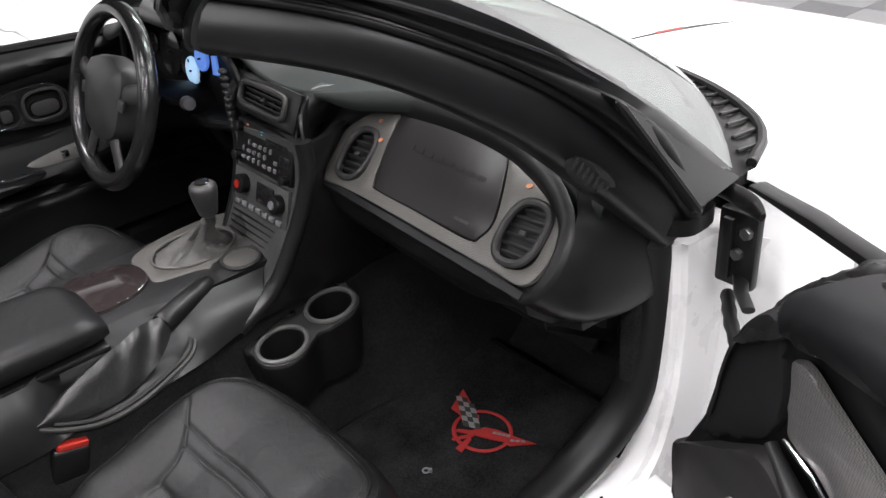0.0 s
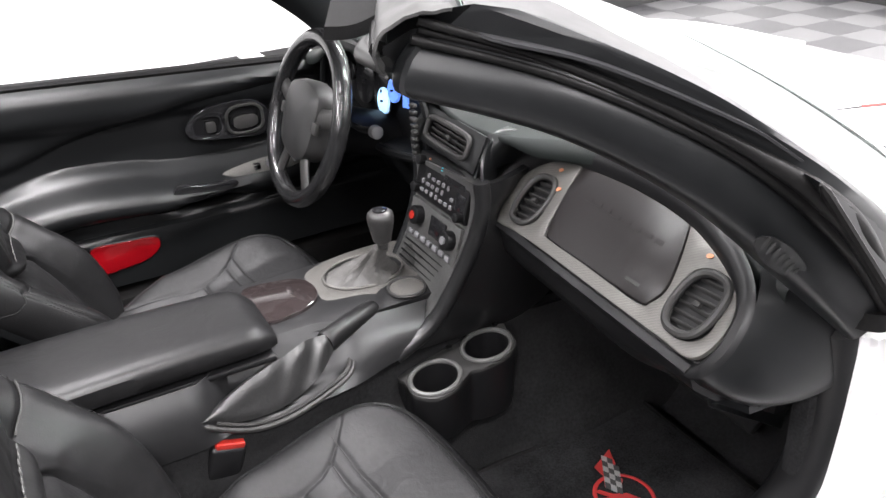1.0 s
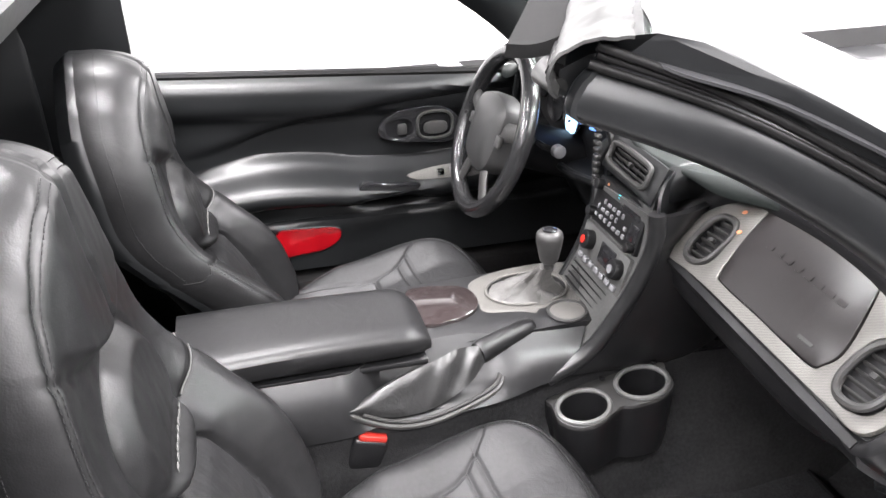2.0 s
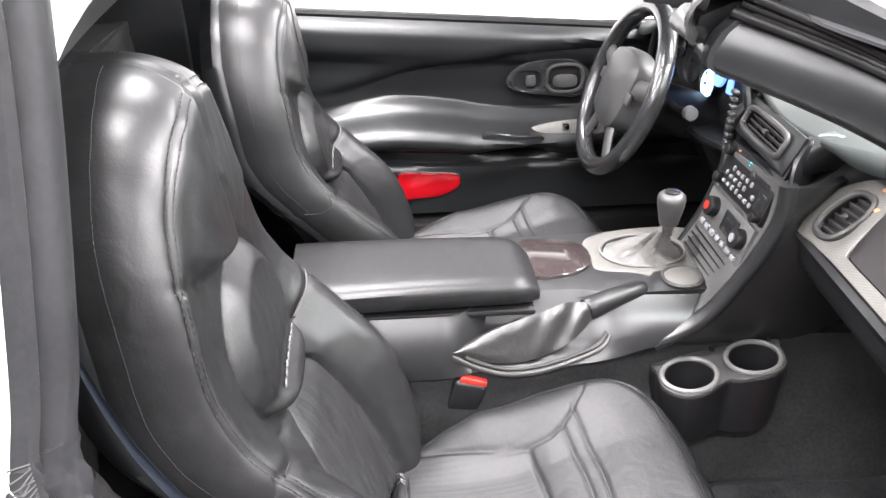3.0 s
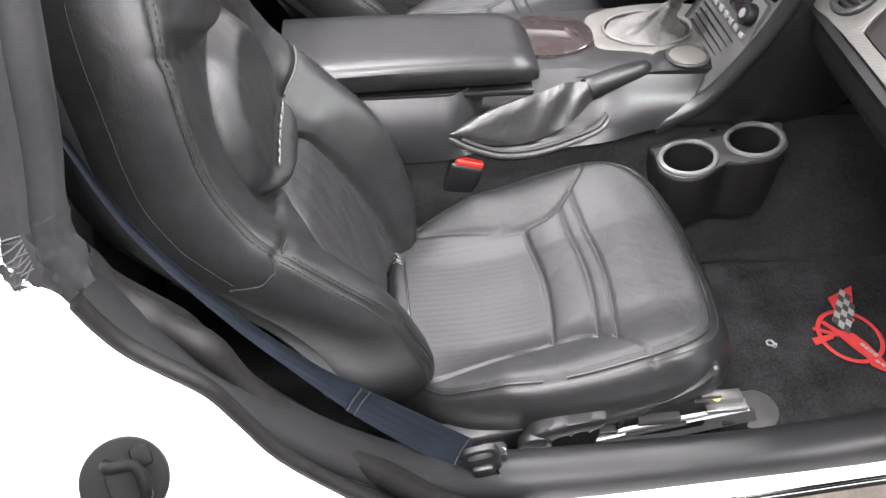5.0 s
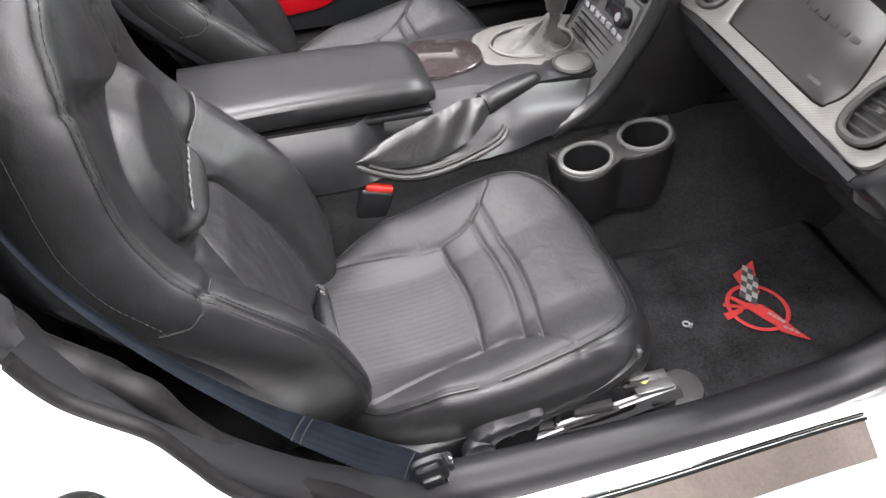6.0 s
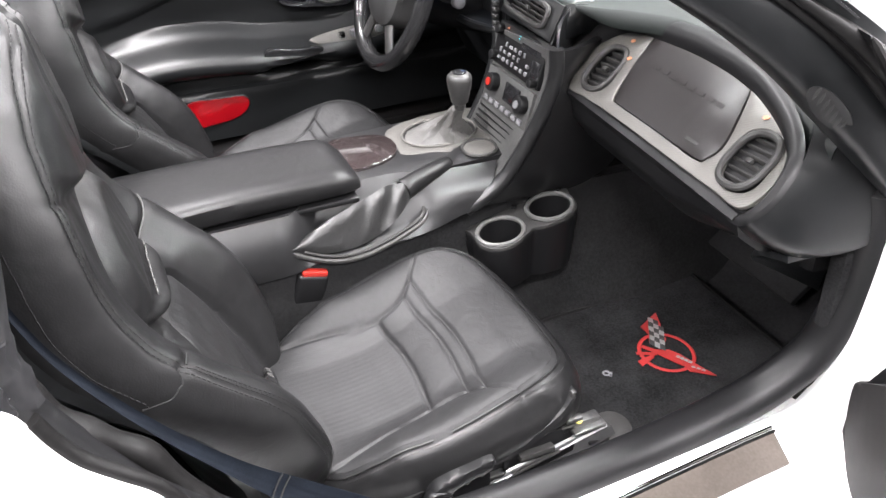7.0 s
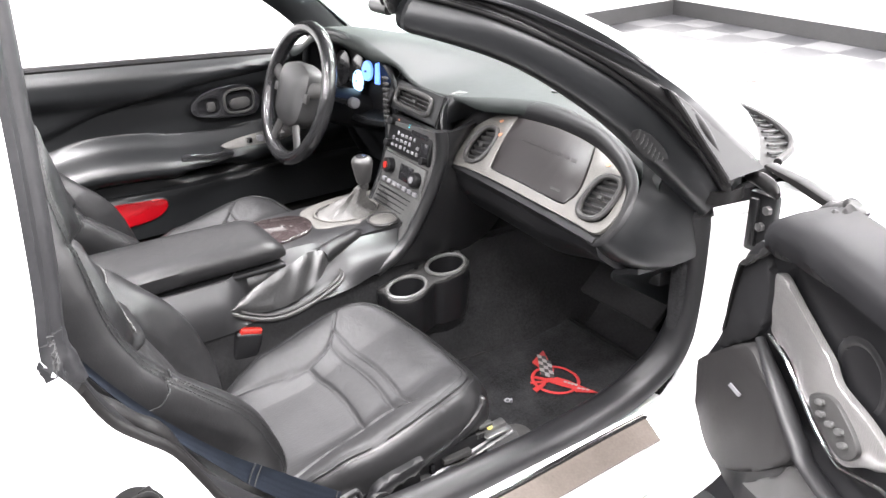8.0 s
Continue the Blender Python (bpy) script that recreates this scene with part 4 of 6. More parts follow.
    for dx in (.212, -.17):
        rail = part("seat_rail", tube([on_rail(dx, -.16), on_rail(dx, .10), on_rail(dx, .345)], .0048, 4, squash=.7), STEEL, seat, "bare steel seat slide rail")
        part("upper_rail", tube([on_rail(dx + .004, .155, .018), on_rail(dx + .004, .335, .016)], .0036, 4, squash=.7), STEEL, rail)
        part("rail_slot", tube([on_rail(dx + .002, .02, .009), on_rail(dx + .002, .335, .009)], .004, 4, squash=.6), PLASTIC, rail)
        part("lower_rail", tube([on_rail(dx - .004, -.18, -.024), on_rail(dx - .004, .36, -.024)], .012, 4), PLASTIC, rail)
    part("slot_block", rbox((X + .208, .178, .360), (X + .226, .240, .372), .002), GREYPLASTIC, seat)
    part("latch_step", rbox((X + .212, .120, .345), (X + .226, .150, .352), .002), STEEL, seat)
    part("latch_post", rbox((X + .214, .150, .352), (X + .222, .158, .372), .001), GLOSS, seat)
    part("adjuster_bar", tube([on_rail(.222, .165, .010), on_rail(.224, .250, .012)], .004, 6), GREYPLASTIC, seat)
    bracket = part("bracket", rbox((X + .196, .258, .376), (X + .214, .330, .392), .002), STEEL, seat, "bare steel rail end bracket")
    part("bracket_tab", rbox((X + .210, .262, .404), (X + .222, .292, .412), .002), STEEL, bracket)
    part("bracket_lug", rbox((X + .206, .276, .376), (X + .226, .336, .382), .001, 1), STEEL, bracket)
    part("grease_spot", disc((X + .212, .290, .394), .006, .003, 12, (.3, 0, 1), .001), material("yellow_tag", (.45, .38, .08), .5), bracket)
    part("wire_clip", rbox((X + .222, .190, .440), (X + .232, .205, .446), .002), material("yellow_clip", (.30, .24, .05), .5), seat)
    part("red_wire_plug", rbox((X + .200, .205, .322), (X + .212, .216, .330), .002), REDPLASTIC, seat)
    part("motor_housing", disc((X + .180, .378, .288), .040, .075, 24, (.15, 0, 1), .020), GREYPLASTIC, seat, "rounded grey motor housing")
    for dx in (.205, -.17):
        for y in (-.12, .33):
            part("rail_foot", rbox((X + dx - .014, y - .02, .232), (X + dx + .014, y + .02, .272 + .205 * y), .003), PLASTIC, seat)
    return seat


seat = make_seat()
driver_seat = copy_thing(seat, Matrix.Translation((SEAT_X - .738, .05 + .032, .278)))
driver_seat.scale = (.87, 1.0, .885)
for piece in driver_seat.children:
    if piece.name.split(".")[0] in ("cushion_side", "thigh_bolster_outer", "thigh_bolster_inner", "cushion_insert", "thigh_panel", "front_panel", "seam", "cushion_piping"):
        piece.location.z += .035
driver_seat.rotation_euler = (radians(-1.4), 0, 0)


# ---------- tunnel, console ----------
carpeting = thing("cabin_carpet", (.3, .5, .235), "black cut-pile carpet over tunnel, footwell and toe board", "carpet")


def tunnel(u, v):
    y = -.55 + 1.75 * u
    x_top = .092 - .062 * smooth(.1, .34, y) + .05 * smooth(.55, .9, y)
    x_low = .13 + .025 * smooth(.4, .7, y)
    top = .53 - .02 * smooth(.1, .4, y) + .06 * smooth(.6, 1.1, y)
    z = top + (.225 - top) * v
    return V(x_top + (x_low - x_top) * v, y, z)


part("tunnel_side", sheet(tunnel, 30, 10, .02), CARPET, carpeting)
part("tunnel_top", sheet(lambda u, v: V(-.11 + (tunnel(u, 0).x + .11) * v, tunnel(u, 0).y, tunnel(u, 0).z - .004), 30, 6, .02), CARPET, carpeting)
part("far_tunnel_side", sheet(lambda u, v: V(-.115 - .05 * v, tunnel(u, v).y, tunnel(u, v).z), 20, 6, .02), CARPET, carpeting)


def footwell(u, v):
    x = -.72 + 1.40 * u
    y = .55 + .62 * v
    return V(x, y, .238 + .30 * smooth(.45, 1.0, v) ** 1.3)


part("toe_board", sheet(footwell, 24, 20, .02), CARPET, carpeting)
part("firewall", rbox((-.74, 1.15, .22), (.70, 1.19, .785), .004), CARPET, carpeting)
part("kick_wall", rbox((.640, .66, .24), (.672, 1.16, .80), .01), MATPILE, carpeting, "dark carpeted kick panel")
part("foot_rest", moved(rbox((-.13, -.008, -.16), (.13, .010, .16), .006), Matrix.Translation((.28, 1.00, .44)) @ Matrix.Rotation(radians(-50), 4, "X")), CARPET, carpeting)

mat_thing = thing("floor_mat", (.36, .62, .24), "black pile floor mat with a red embroidered emblem", "mat")


def mat_at(u, v):
    x = .150 + .435 * u
    y = .335 + .50 * v
    lift = .012 * smooth(.70, 1, v)
    return V(x, y, .258 + lift + .0015 * noise.noise(V(x * 22, y * 22, 0)))


part("mat_top", sheet(mat_at, 30, 32, .014), MATPILE, mat_thing)
part("bound_edge", tube([mat_at(*p) for p in [(k / 12, 0) for k in range(13)] + [(1, k / 12) for k in range(1, 13)] + [(1 - k / 12, 1) for k in range(1, 13)] + [(0, 1 - k / 12) for k in range(1, 12)]], .005, 6, True), RUBBER, mat_thing)


def flat_shape(pts, z0=.2605):
    return panel([pts], lambda u, v, w: V(u, v, z0 + w + .012 * smooth(.685, .835, v)), .0022)


# emblem: a ring with two pennants crossing it
EM = V(.352, .628, 0)
ring_pts = [V(EM.x + .058 * math.cos(q), EM.y + .052 * math.sin(q), .2625) for q in (2 * math.pi * k / 40 for k in range(40))]
emblem = part("emblem_ring", tube(ring_pts, .0040, 6, True, squash=.4), REDTHREAD, mat_thing, "red embroidered ring")
part("red_pennant", flat_shape([(.318, .590), (.346, .606), (.378, .620), (.404, .634), (.420, .634), (.452, .672), (.420, .661), (.398, .655), (.372, .648), (.350, .636), (.338, .612), (.315, .596)], .2625), REDTHREAD, emblem)
part("red_tail", flat_shape([(.327, .572), (.333, .570), (.352, .606), (.346, .610)], .262), REDTHREAD, emblem)
part("red_tail", flat_shape([(.352, .560), (.368, .560), (.356, .596), (.346, .604)], .262), REDTHREAD, emblem)
part("chequer_field", flat_shape([(.236, .684), (.262, .628), (.290, .628), (.316, .612), (.334, .634), (.318, .652), (.290, .650), (.276, .668)], .2625), REDTHREAD, emblem)
o, du, dv = V(.2500, .6640, 0), V(.0125, -.0080, 0), V(.0105, .0055, 0)
for i in range(6):
    for j in range(3):
        if i == 0 and j == 2:
            continue
        c = o + du * i + dv * (j - 1) + V(.004, 0, 0)
        q = [c, c + du, c + du + dv, c + dv]
        part("chequer", flat_shape([(p.x, p.y) for p in q], .2642), DARKTHREAD if (i + j) % 2 else WHITETHREAD, emblem)
for k in range(4):
    c = V(.374 + .008 * k, .634 + .004 * k, 0)
    part("pale_mark", flat_shape([(c.x, c.y), (c.x + .006, c.y + .003), (c.x + .004, c.y + .008), (c.x - .002, c.y + .005)], .2642), WHITETHREAD, emblem)
for k in range(3):
    c = V(.412 + .008 * k, .643 + .006 * k, 0)
    part("pale_mark", flat_shape([(c.x, c.y), (c.x + .006, c.y + .003), (c.x + .005, c.y + .007), (c.x - .001, c.y + .004)], .2642), WHITETHREAD, emblem)
snap = part("snap_hook", tube([V(.358 + .006 * math.cos(q), .482 + .006 * math.sin(q), .266) for q in (2 * math.pi * k / 14 for k in range(14))], .0018, 6, True), BUTTON, mat_thing, "bright mat snap ring")
part("snap_stud", disc((.364, .488, .266), .003, .008, 12), BUTTON, snap)

# console
console = thing("centre_console", (0, .1, .53), "black vinyl centre console with silver weave trim plate", "console")
ARM = []
for k in range(25):
    v = k / 24
    y = -.31 + .418 * v
    w = .104 - .012 * v
    zt = .668 + .004 * math.sin(math.pi * v)
    end = 1.0
    if v > .88:
        end = math.sqrt(max(0.02, 1 - ((v - .88) / .12) ** 2 * .75))
    cx = -.012
    half = w * (end ** .35)
    low = .618
    zt2 = low + (zt - low) * end
    ring = []
    for q in range(22):
        a = 2 * math.pi * q / 22
        c, s = math.cos(a), math.sin(a)
        ring.append(V(cx + half * math.copysign(abs(c) ** .45, c), y, (low + zt2) / 2 + (zt2 - low) / 2 * math.copysign(abs(s) ** .5, s)))
    ARM.append(ring)
bm = bmesh.new()
rings(bm, ARM)
lid = part("armrest_lid", bm, LEATHER, console, "padded black leather armrest lid")
part("lid_lip", rbox((-.105, -.31, .606), (.082, .098, .617), .004), PLASTIC, lid)


def flank(side):
    """Console side below lid and deck: swells at the rear, sinks for the brake, rolls down at the front."""
    def f(u, v):
        y = -.40 + (.80 - .062 * v) * u
        top = .614 if y < .08 else .614 - .018 * smooth(.08, .40, y)
        low = .515 + .016 * smooth(.2, .32, y)
        dip = smooth(-.05, .02, y) * smooth(.25, .19, y)
        x0 = .086 - .054 * smooth(.02, .20, y)
        x1 = .112 - .034 * smooth(.12, .335, y)
        x = x0 + (x1 - x0) * v + .012 * math.sin(math.pi * v) - .060 * dip * smooth(1.0, .75, v) * (1 - .75 * smooth(.02, .20, y))
        return V(side * x if side > 0 else -x - .05, y, top + (low - top) * v)
    return sheet(f, 36, 12, .012)


part("side_panel", flank(1), SMOOTH, console, "smooth black console side")
part("side_panel", flank(-1), VINYL, console)


def deck(u, v):
    y = .095 + .395 * u
    left, right = -.185, .036
    x = left + (right - left) * v
    z = .602 + .006 * smooth(.1, .4, y) - .006 * smooth(.80, 1.0, v) ** 1.5
    return V(x, y, z)


part("deck", sheet(deck, 40, 20, .012), SMOOTH, console, "black console deck")
plate_pts = [(-.168, .250), (-.190, .330), (-.185, .440), (-.120, .470), (-.030, .452), (.018, .412), (.028, .372), (.010, .338), (-.020, .300), (-.040, .235), (-.085, .232), (-.130, .228)]
plate_loop = [(p.x, p.y) for p in catmull([V(*p, 0) for p in plate_pts], 4, True)]
BOOT_C = (-.098, .335)
place_deck = lambda u, v, w: V(u, v, .6105 + .006 * smooth(.1, .4, v) - .004 * smooth(-.02, .04, u) + w)
plate = part("trim_plate", panel([plate_loop, oval(*BOOT_C, .062, .080, 28)], place_deck, .004, .0012), CARBON, console, "silver carbon weave trim plate")
part("boot_ring", tube([place_deck(*p, .006) for p in oval(*BOOT_C, .062, .080, 32)], .0028, 8, True), CARBON, plate)
ash = part("outlet_cover", panel([oval(.004, .378, .030, .033, 24)], place_deck, .007, .002), CARBON, console, "round silver weave cover")
part("cover_ring", tube([place_deck(*p, .006) for p in oval(.004, .378, .032, .035, 28)], .0035, 6, True), GREYPLASTIC, ash)
part("gloss_cover", panel([[(p.x, p.y) for p in catmull([V(-.150, .108, 0), V(-.030, .105, 0), (-.024, .175, 0), (-.050, .220, 0), (-.095, .232, 0), (-.140, .215, 0), (-.158, .16, 0)], 5, True)]], lambda u, v, w: V(u, v, .6105 + w + .006 * math.cos((u + .09) * 14)), .008, .002), SMOKED, console, "glossy smoked plastic cup cover")

# gear lever
lever = thing("gear_lever", (BOOT_C[0], BOOT_C[1], .61), "grey leather gear knob and gathered boot", "gear lever")
KNOB = V(-.030, .352, .752)
base = V(*BOOT_C, .612)
loops = []
for k in range(15):
    t = k / 14
    c = base.lerp(KNOB - V(.004, .0, .055), t ** .9)
    r = .055 * (1 - t) ** 2.6 + .0120
    ring = []
    for q in range(28):
        a = 2 * math.pi * q / 28
        fold = 1 + .30 * math.sin(a * 5 + t * 7) * math.sin(math.pi * t) + .05 * math.sin(a * 11 + 9 * t)
        ring.append(c + V(r * fold * math.cos(a), r * 1.2 * fold * math.sin(a), .004 * math.sin(a * 3 + t * 9)))
    loops.append(ring)
bm = bmesh.new()
rings(bm, loops)
part("boot", bm, BOOTPALE, lever, "gathered grey leather boot")
prof = [(.0095, -.056), (.0105, -.046), (.0165, -.040), (.0195, -.026), (.0235, -.006), (.0250, .006), (.0235, .014), (.018, .019), (.008, .020)]
bm = bmesh.new()
rings(bm, [[KNOB + V(r * math.cos(a), r * math.sin(a), z) for a in (2 * math.pi * q / 24 for q in range(24))] for r, z in prof])
knob = part("knob", bm, KNOBGREY, lever, "worn grey leather shift knob")
part("knob_cap", disc(KNOB + V(0, 0, .020), .0135, .006, 24, (0, 0, 1), .002), GLOSS, knob, "gloss black cap")

# hand brake
brake = thing("hand_brake", (.07, .10, .52), "hand brake lever with wrinkled grey leather boot", "hand brake")
trim = catmull([V(.116, -.050, .558), V(.121, -.005, .532), V(.122, .045, .516), V(.121, .100, .517), V(.116, .165, .534), V(.104, .215, .552), V(.060, .225, .560), V(.035, .15, .565), V(.045, .04, .565), V(.085, -.045, .562)], 6, True)
part("boot_frame", tube(trim, .0052, 8, True), GREYPLASTIC, brake, "grey double-edged boot frame")
part("boot_frame_lip", tube([p + V(.002, 0, .008) + (V(.075, .08, 0) - V(p.x, p.y, 0)).normalized() * .006 for p in trim[3:34]], .0032, 6), GREYPLASTIC, brake)
RIDGE = catmull([V(.110, -.046, .560), V(.104, .00, .582), V(.098, .05, .602), V(.090, .105, .616), V(.076, .155, .624), V(.060, .200, .612)], 7)
NEAR = catmull([V(.116, -.044, .556), V(.116, -.005, .542), V(.114, .045, .532), V(.110, .10, .536), V(.098, .160, .560), V(.076, .200, .590)], 7)
FAR = catmull([V(.096, -.044, .556), V(.070, .00, .560), V(.045, .05, .565), V(.038, .10, .565), V(.036, .155, .572), V(.044, .198, .586)], 7)
loops = []
for k in range(len(RIDGE)):
    t = k / (len(RIDGE) - 1)
    r, n, f = RIDGE[k], NEAR[k], FAR[k]
    ring = []
    for q in range(19):
        s = q / 18
        base = n.lerp(r, s * 2) if s <= .5 else r.lerp(f, s * 2 - 1)
        swell = (.012 * math.sin(math.pi * min(1, s * 2)) if s < .5 else .006 * math.sin(math.pi * (s * 2 - 1))) * (1 - .5 * t)
        fold = .0026 * math.sin(math.pi * t) * math.sin(15 * s + 3 * t) + .0060 * math.sin(26 * t - 11 * s) * smooth(.4, .75, t) * smooth(1, .88, t) + .003 * noise.noise(base * 45)
        ring.append(base + V(.75, -.25, .6).normalized() * (swell + fold * (1.0 if s < .6 else .3)))
    loops.append(ring)
bm = bmesh.new()
rings(bm, loops)
part("boot", bm, BOOTGREY, brake, "wrinkled grey leather boot")
part("grip", tube(catmull([V(.062, .190, .598), V(.048, .225, .603), V(.028, .280, .608), V(.017, .308, .610)], 5), [.019, .0205, .0208, .0205, .020, .0196, .0192, .019, .0187, .0184, .0182, .018, .0172, .016, .0130, .007], 12), LEATHER, brake, "black leather grip")
part("release_button", tube([V(.018, .306, .610), V(.011, .324, .611)], .006, 10), GREYPLASTIC, brake)

# belt buckle by the tunnel
buckle = thing("belt_buckle", (.112, -.03, .38), "black seat belt buckle with red release button", "buckle", "belt buckles")
tilt = Matrix.Translation((.108, -.032, .440)) @ Matrix.Rotation(radians(-16), 4, "X") @ Matrix.Rotation(radians(6), 4, "Y")
part("stalk", moved(rbox((-.012, -.02, -.13), (.012, .02, -.02), .004), tilt), PLASTIC, buckle)
part("housing", moved(rbox((-.014, -.030, -.045), (.014, .030, .066), .008, 3), tilt), PLASTIC, buckle)
part("release_button", moved(rbox((-.011, -.022, .060), (.011, .026, .074), .003), tilt), REDPLASTIC, buckle, "bright red release button")
copy_thing(buckle, Matrix.Translation((-.205, .02, .36)) @ Matrix.Rotation(radians(-25), 4, "X"))

# cup holder
cups = thing("cup_holder", (.125, .42, .30), "black add-on holder with two silver-rimmed cups", "cup holder")
top_pts = [(p.x, p.y) for p in catmull([V(.070, .322, 0), V(.095, .318, 0), V(.140, .316, 0), V(.172, .340, 0), V(.176, .375, 0), V(.160, .410, 0), V(.152, .428, 0), V(.160, .452, 0), V(.160, .500, 0), V(.138, .532, 0), V(.095, .540, 0), V(.066, .536, 0), V(.062, .43, 0)], 5, True)]
CUPS = [(.125, .366, .043), (.110, .484, .043)]
place_cup = lambda u, v, w: V(u, v, .484 + .16 * (v - .366) + w)
part("top_plate", panel([top_pts] + [oval(x, y, r, r, 28) for x, y, r in CUPS], place_cup, .008, .002), GREYPLASTIC, cups, "grey weave top plate")
bm = bmesh.new()
lower = [(.125 + (u - .125) * .88, .425 + (v - .425) * .94) for u, v in top_pts]
rings(bm, [[place_cup(u, v, 0) for u, v in top_pts], [place_cup(u, v, -.02) for u, v in top_pts], [V(u, v, .405) for u, v in lower], [V(.125 + (u - .125) * .93, .425 + (v - .425) * .96, .384) for u, v in lower]], False, True)
part("body", bm, PLASTIC, cups, "black plastic holder body")
for x, y, r in CUPS:
    c = part("cup_ring", tube([place_cup(u, v, .010) for u, v in oval(x, y, r + .003, r + .003, 32)], .0048, 8, True), material("satin_grey_ring", (.085, .085, .083), .38), cups, "satin silver rim")
    bm = bmesh.new()
    rings(bm, [[place_cup(x + rr * math.cos(a), y + rr * math.sin(a), h) for a in (2 * math.pi * q / 28 for q in range(28))] for rr, h in ((r, .006), (r * .97, -.03), (r * .92, -.075), (r * .02, -.077))], False, True)
    part("cup_well", bm, PLASTIC, c, "dark cup well")
for x, y in ((.066, .427), (.066, .53)):
    part("screw", disc(place_cup(x, y, .008), .006, .008, 12, (0, 0, 1), .001), PLASTIC, cups)

# ---------- centre stack ----------
stack = thing("centre_stack", (0, .50, .60), "black centre stack with vent, radio and heater panel", "dashboard")
FRAME = [V(.070, .548, .905), V(.090, .516, .882), V(.100, .490, .850), V(.102, .490, .800), V(.096, .482, .748), (.084, .452, .667), (.077, .392, .575), (.076, .313, .531)]
FRAME = catmull([Vector(p) for p in FRAME], 8)


FACE_TOP = next(k for k, p in enumerate(FRAME) if p.z < .838)


def stack_face(u, v):
    """u across from the driver's side, v downward."""
    p = FRAME[FACE_TOP + round(v * (len(FRAME) - 1 - FACE_TOP))]
    left = -.150 + .02 * v
    x = left + (p.x - .012 - left) * u
    return V(x, p.y + .014 - .0 * u, p.z - .02 * (1 - u) * (1 - v))


part("face", sheet(stack_face, 6, len(FRAME) - 1 - FACE_TOP, .02), STACKGREY, stack, "worn dark grey stack face")
part("frame_edge", tube(FRAME[FACE_TOP - 1:], .015, 12), SMOOTH, stack, "rounded soft frame of the stack")
part("frame_edge", tube([V(-.158 + .02 * k / 40, p.y + .004, p.z) for k, p in enumerate(FRAME)], .012, 10), VINYL, stack)


def waterfall(u, v):
    """The sweeping flank from the stack's edge forward to the footwell."""
    p = FRAME[FACE_TOP + round(u * (len(FRAME) - 1 - FACE_TOP))]
    high = smooth(.700, .770, p.z)
    q = V(.105 - .055 * u, p.y + .26, p.z - .03).lerp(V(.070, .540 + .98 * (p.z - .752), p.z), high)
    m = p.lerp(q, v)
    return m + V((.030 * (1 - high) * (1 - u) + .014 * high) * math.sin(math.pi * v), -.010 * high * math.sin(math.pi * v), 0)


part("flank", sheet(waterfall, len(FRAME) - 1 - FACE_TOP, 14, .012), SMOOTH, stack, "smooth black flank sweeping down to the console")


def on_stack(x, z, w=0.0):
    return V(x, .50 + .28 * (z - .83), z) + V(0, -.96, .27) * w


def stack_box(name, x0, x1, z0, z1, w0, w1, m, parent, label="", b=.002):
    bm = rbox((x0, w0, z0), (x1, w1, z1), b)
    for v in bm.verts:
        v.co = on_stack(v.co.x, v.co.z, v.co.y)
    return part(name, bm, m, parent, label)


radio = stack_box("radio", -.122, .070, .746, .826, -.02, .010, PLASTIC, stack, "car radio with pale buttons")
stack_box("display", -.02, .055, .800, .820, .008, .012, GLOSS, radio, "dark radio display")
stack_box("tape_slot", .030, .064, .762, .794, .008, .0115, GLOSS, radio)
for r in range(3):
    for c in range(7):
        x = -.098 + c * .0185
        if (r, c) in ((2, 0), (1, 5), (2, 6)):
            continue
        k = ((r * 7 + c * 5) % 4) * .001
        stack_box("button", x + k, x + .012 - k, .757 + r * .0145, .7635 + r * .0145 + k, .009, .014, BUTTON, radio)
for x, z, r in ((-.106, .812, .010), (-.106, .760, .010), (.058, .756, .009)):
    part("knob", disc(on_stack(x, z, .016), r, .018, 18, (0, -.96, .27), .002), PLASTIC, radio)
stack_box("lamp", -.035, -.026, .812, .819, .010, .0135, CYAN, radio, "small cyan indicator")
stack_box("lamp", -.085, -.079, .818, .822, .010, .0135, AMBER, radio, "small amber mark")
heater = stack_box("heater_panel", -.122, .066, .664, .738, -.02, .010, STACKGREY, stack, "heater control panel")
stack_box("display", -.040, .020, .690, .728, .008, .012, GLOSS, heater, "dark heater display")
for x, z in ((-.082, .712), (.040, .708)):
    dial = part("dial", disc(on_stack(x, z, .016), .0185, .022, 22, (0, -.96, .27), .003), PLASTIC, heater)
    part("dial_mark", disc(on_stack(x, z, .028), .008, .003, 16, (0, -.96, .27)), REDPLASTIC if x < 0 else BUTTON, dial)
for c in range(7):
    stack_box("button", -.108 + c * .024, -.092 + c * .024, .670, .680, .009, .015, BUTTON, heater)
FOOT = sorted((p.z, p.y) for p in FRAME)


def on_foot(x, z, w=0.0):
    return V(x, lerp_table(FOOT, z) + .004, z) + V(0, -.72, .69) * w


door = part("ash_door", panel([[(-.124 + .182 * k / 12, .588) for k in range(13)] + [(.060, .595 + .06 * k / 8) for k in range(9)] + [(.058 - .182 * k / 12, .658) for k in range(13)] + [(-.126, .655 - .06 * k / 8) for k in range(9)]], on_foot, .008, .002), GREYPLASTIC, stack, "ribbed dark ash tray door")
for k in range(6):
    part("rib", tube([on_foot(-.116, .598 + k * .0105, .009), on_foot(-.03, .598 + k * .0105, .009), on_foot(.050, .598 + k * .0105, .009)], .0022, 6), PLASTIC, door)


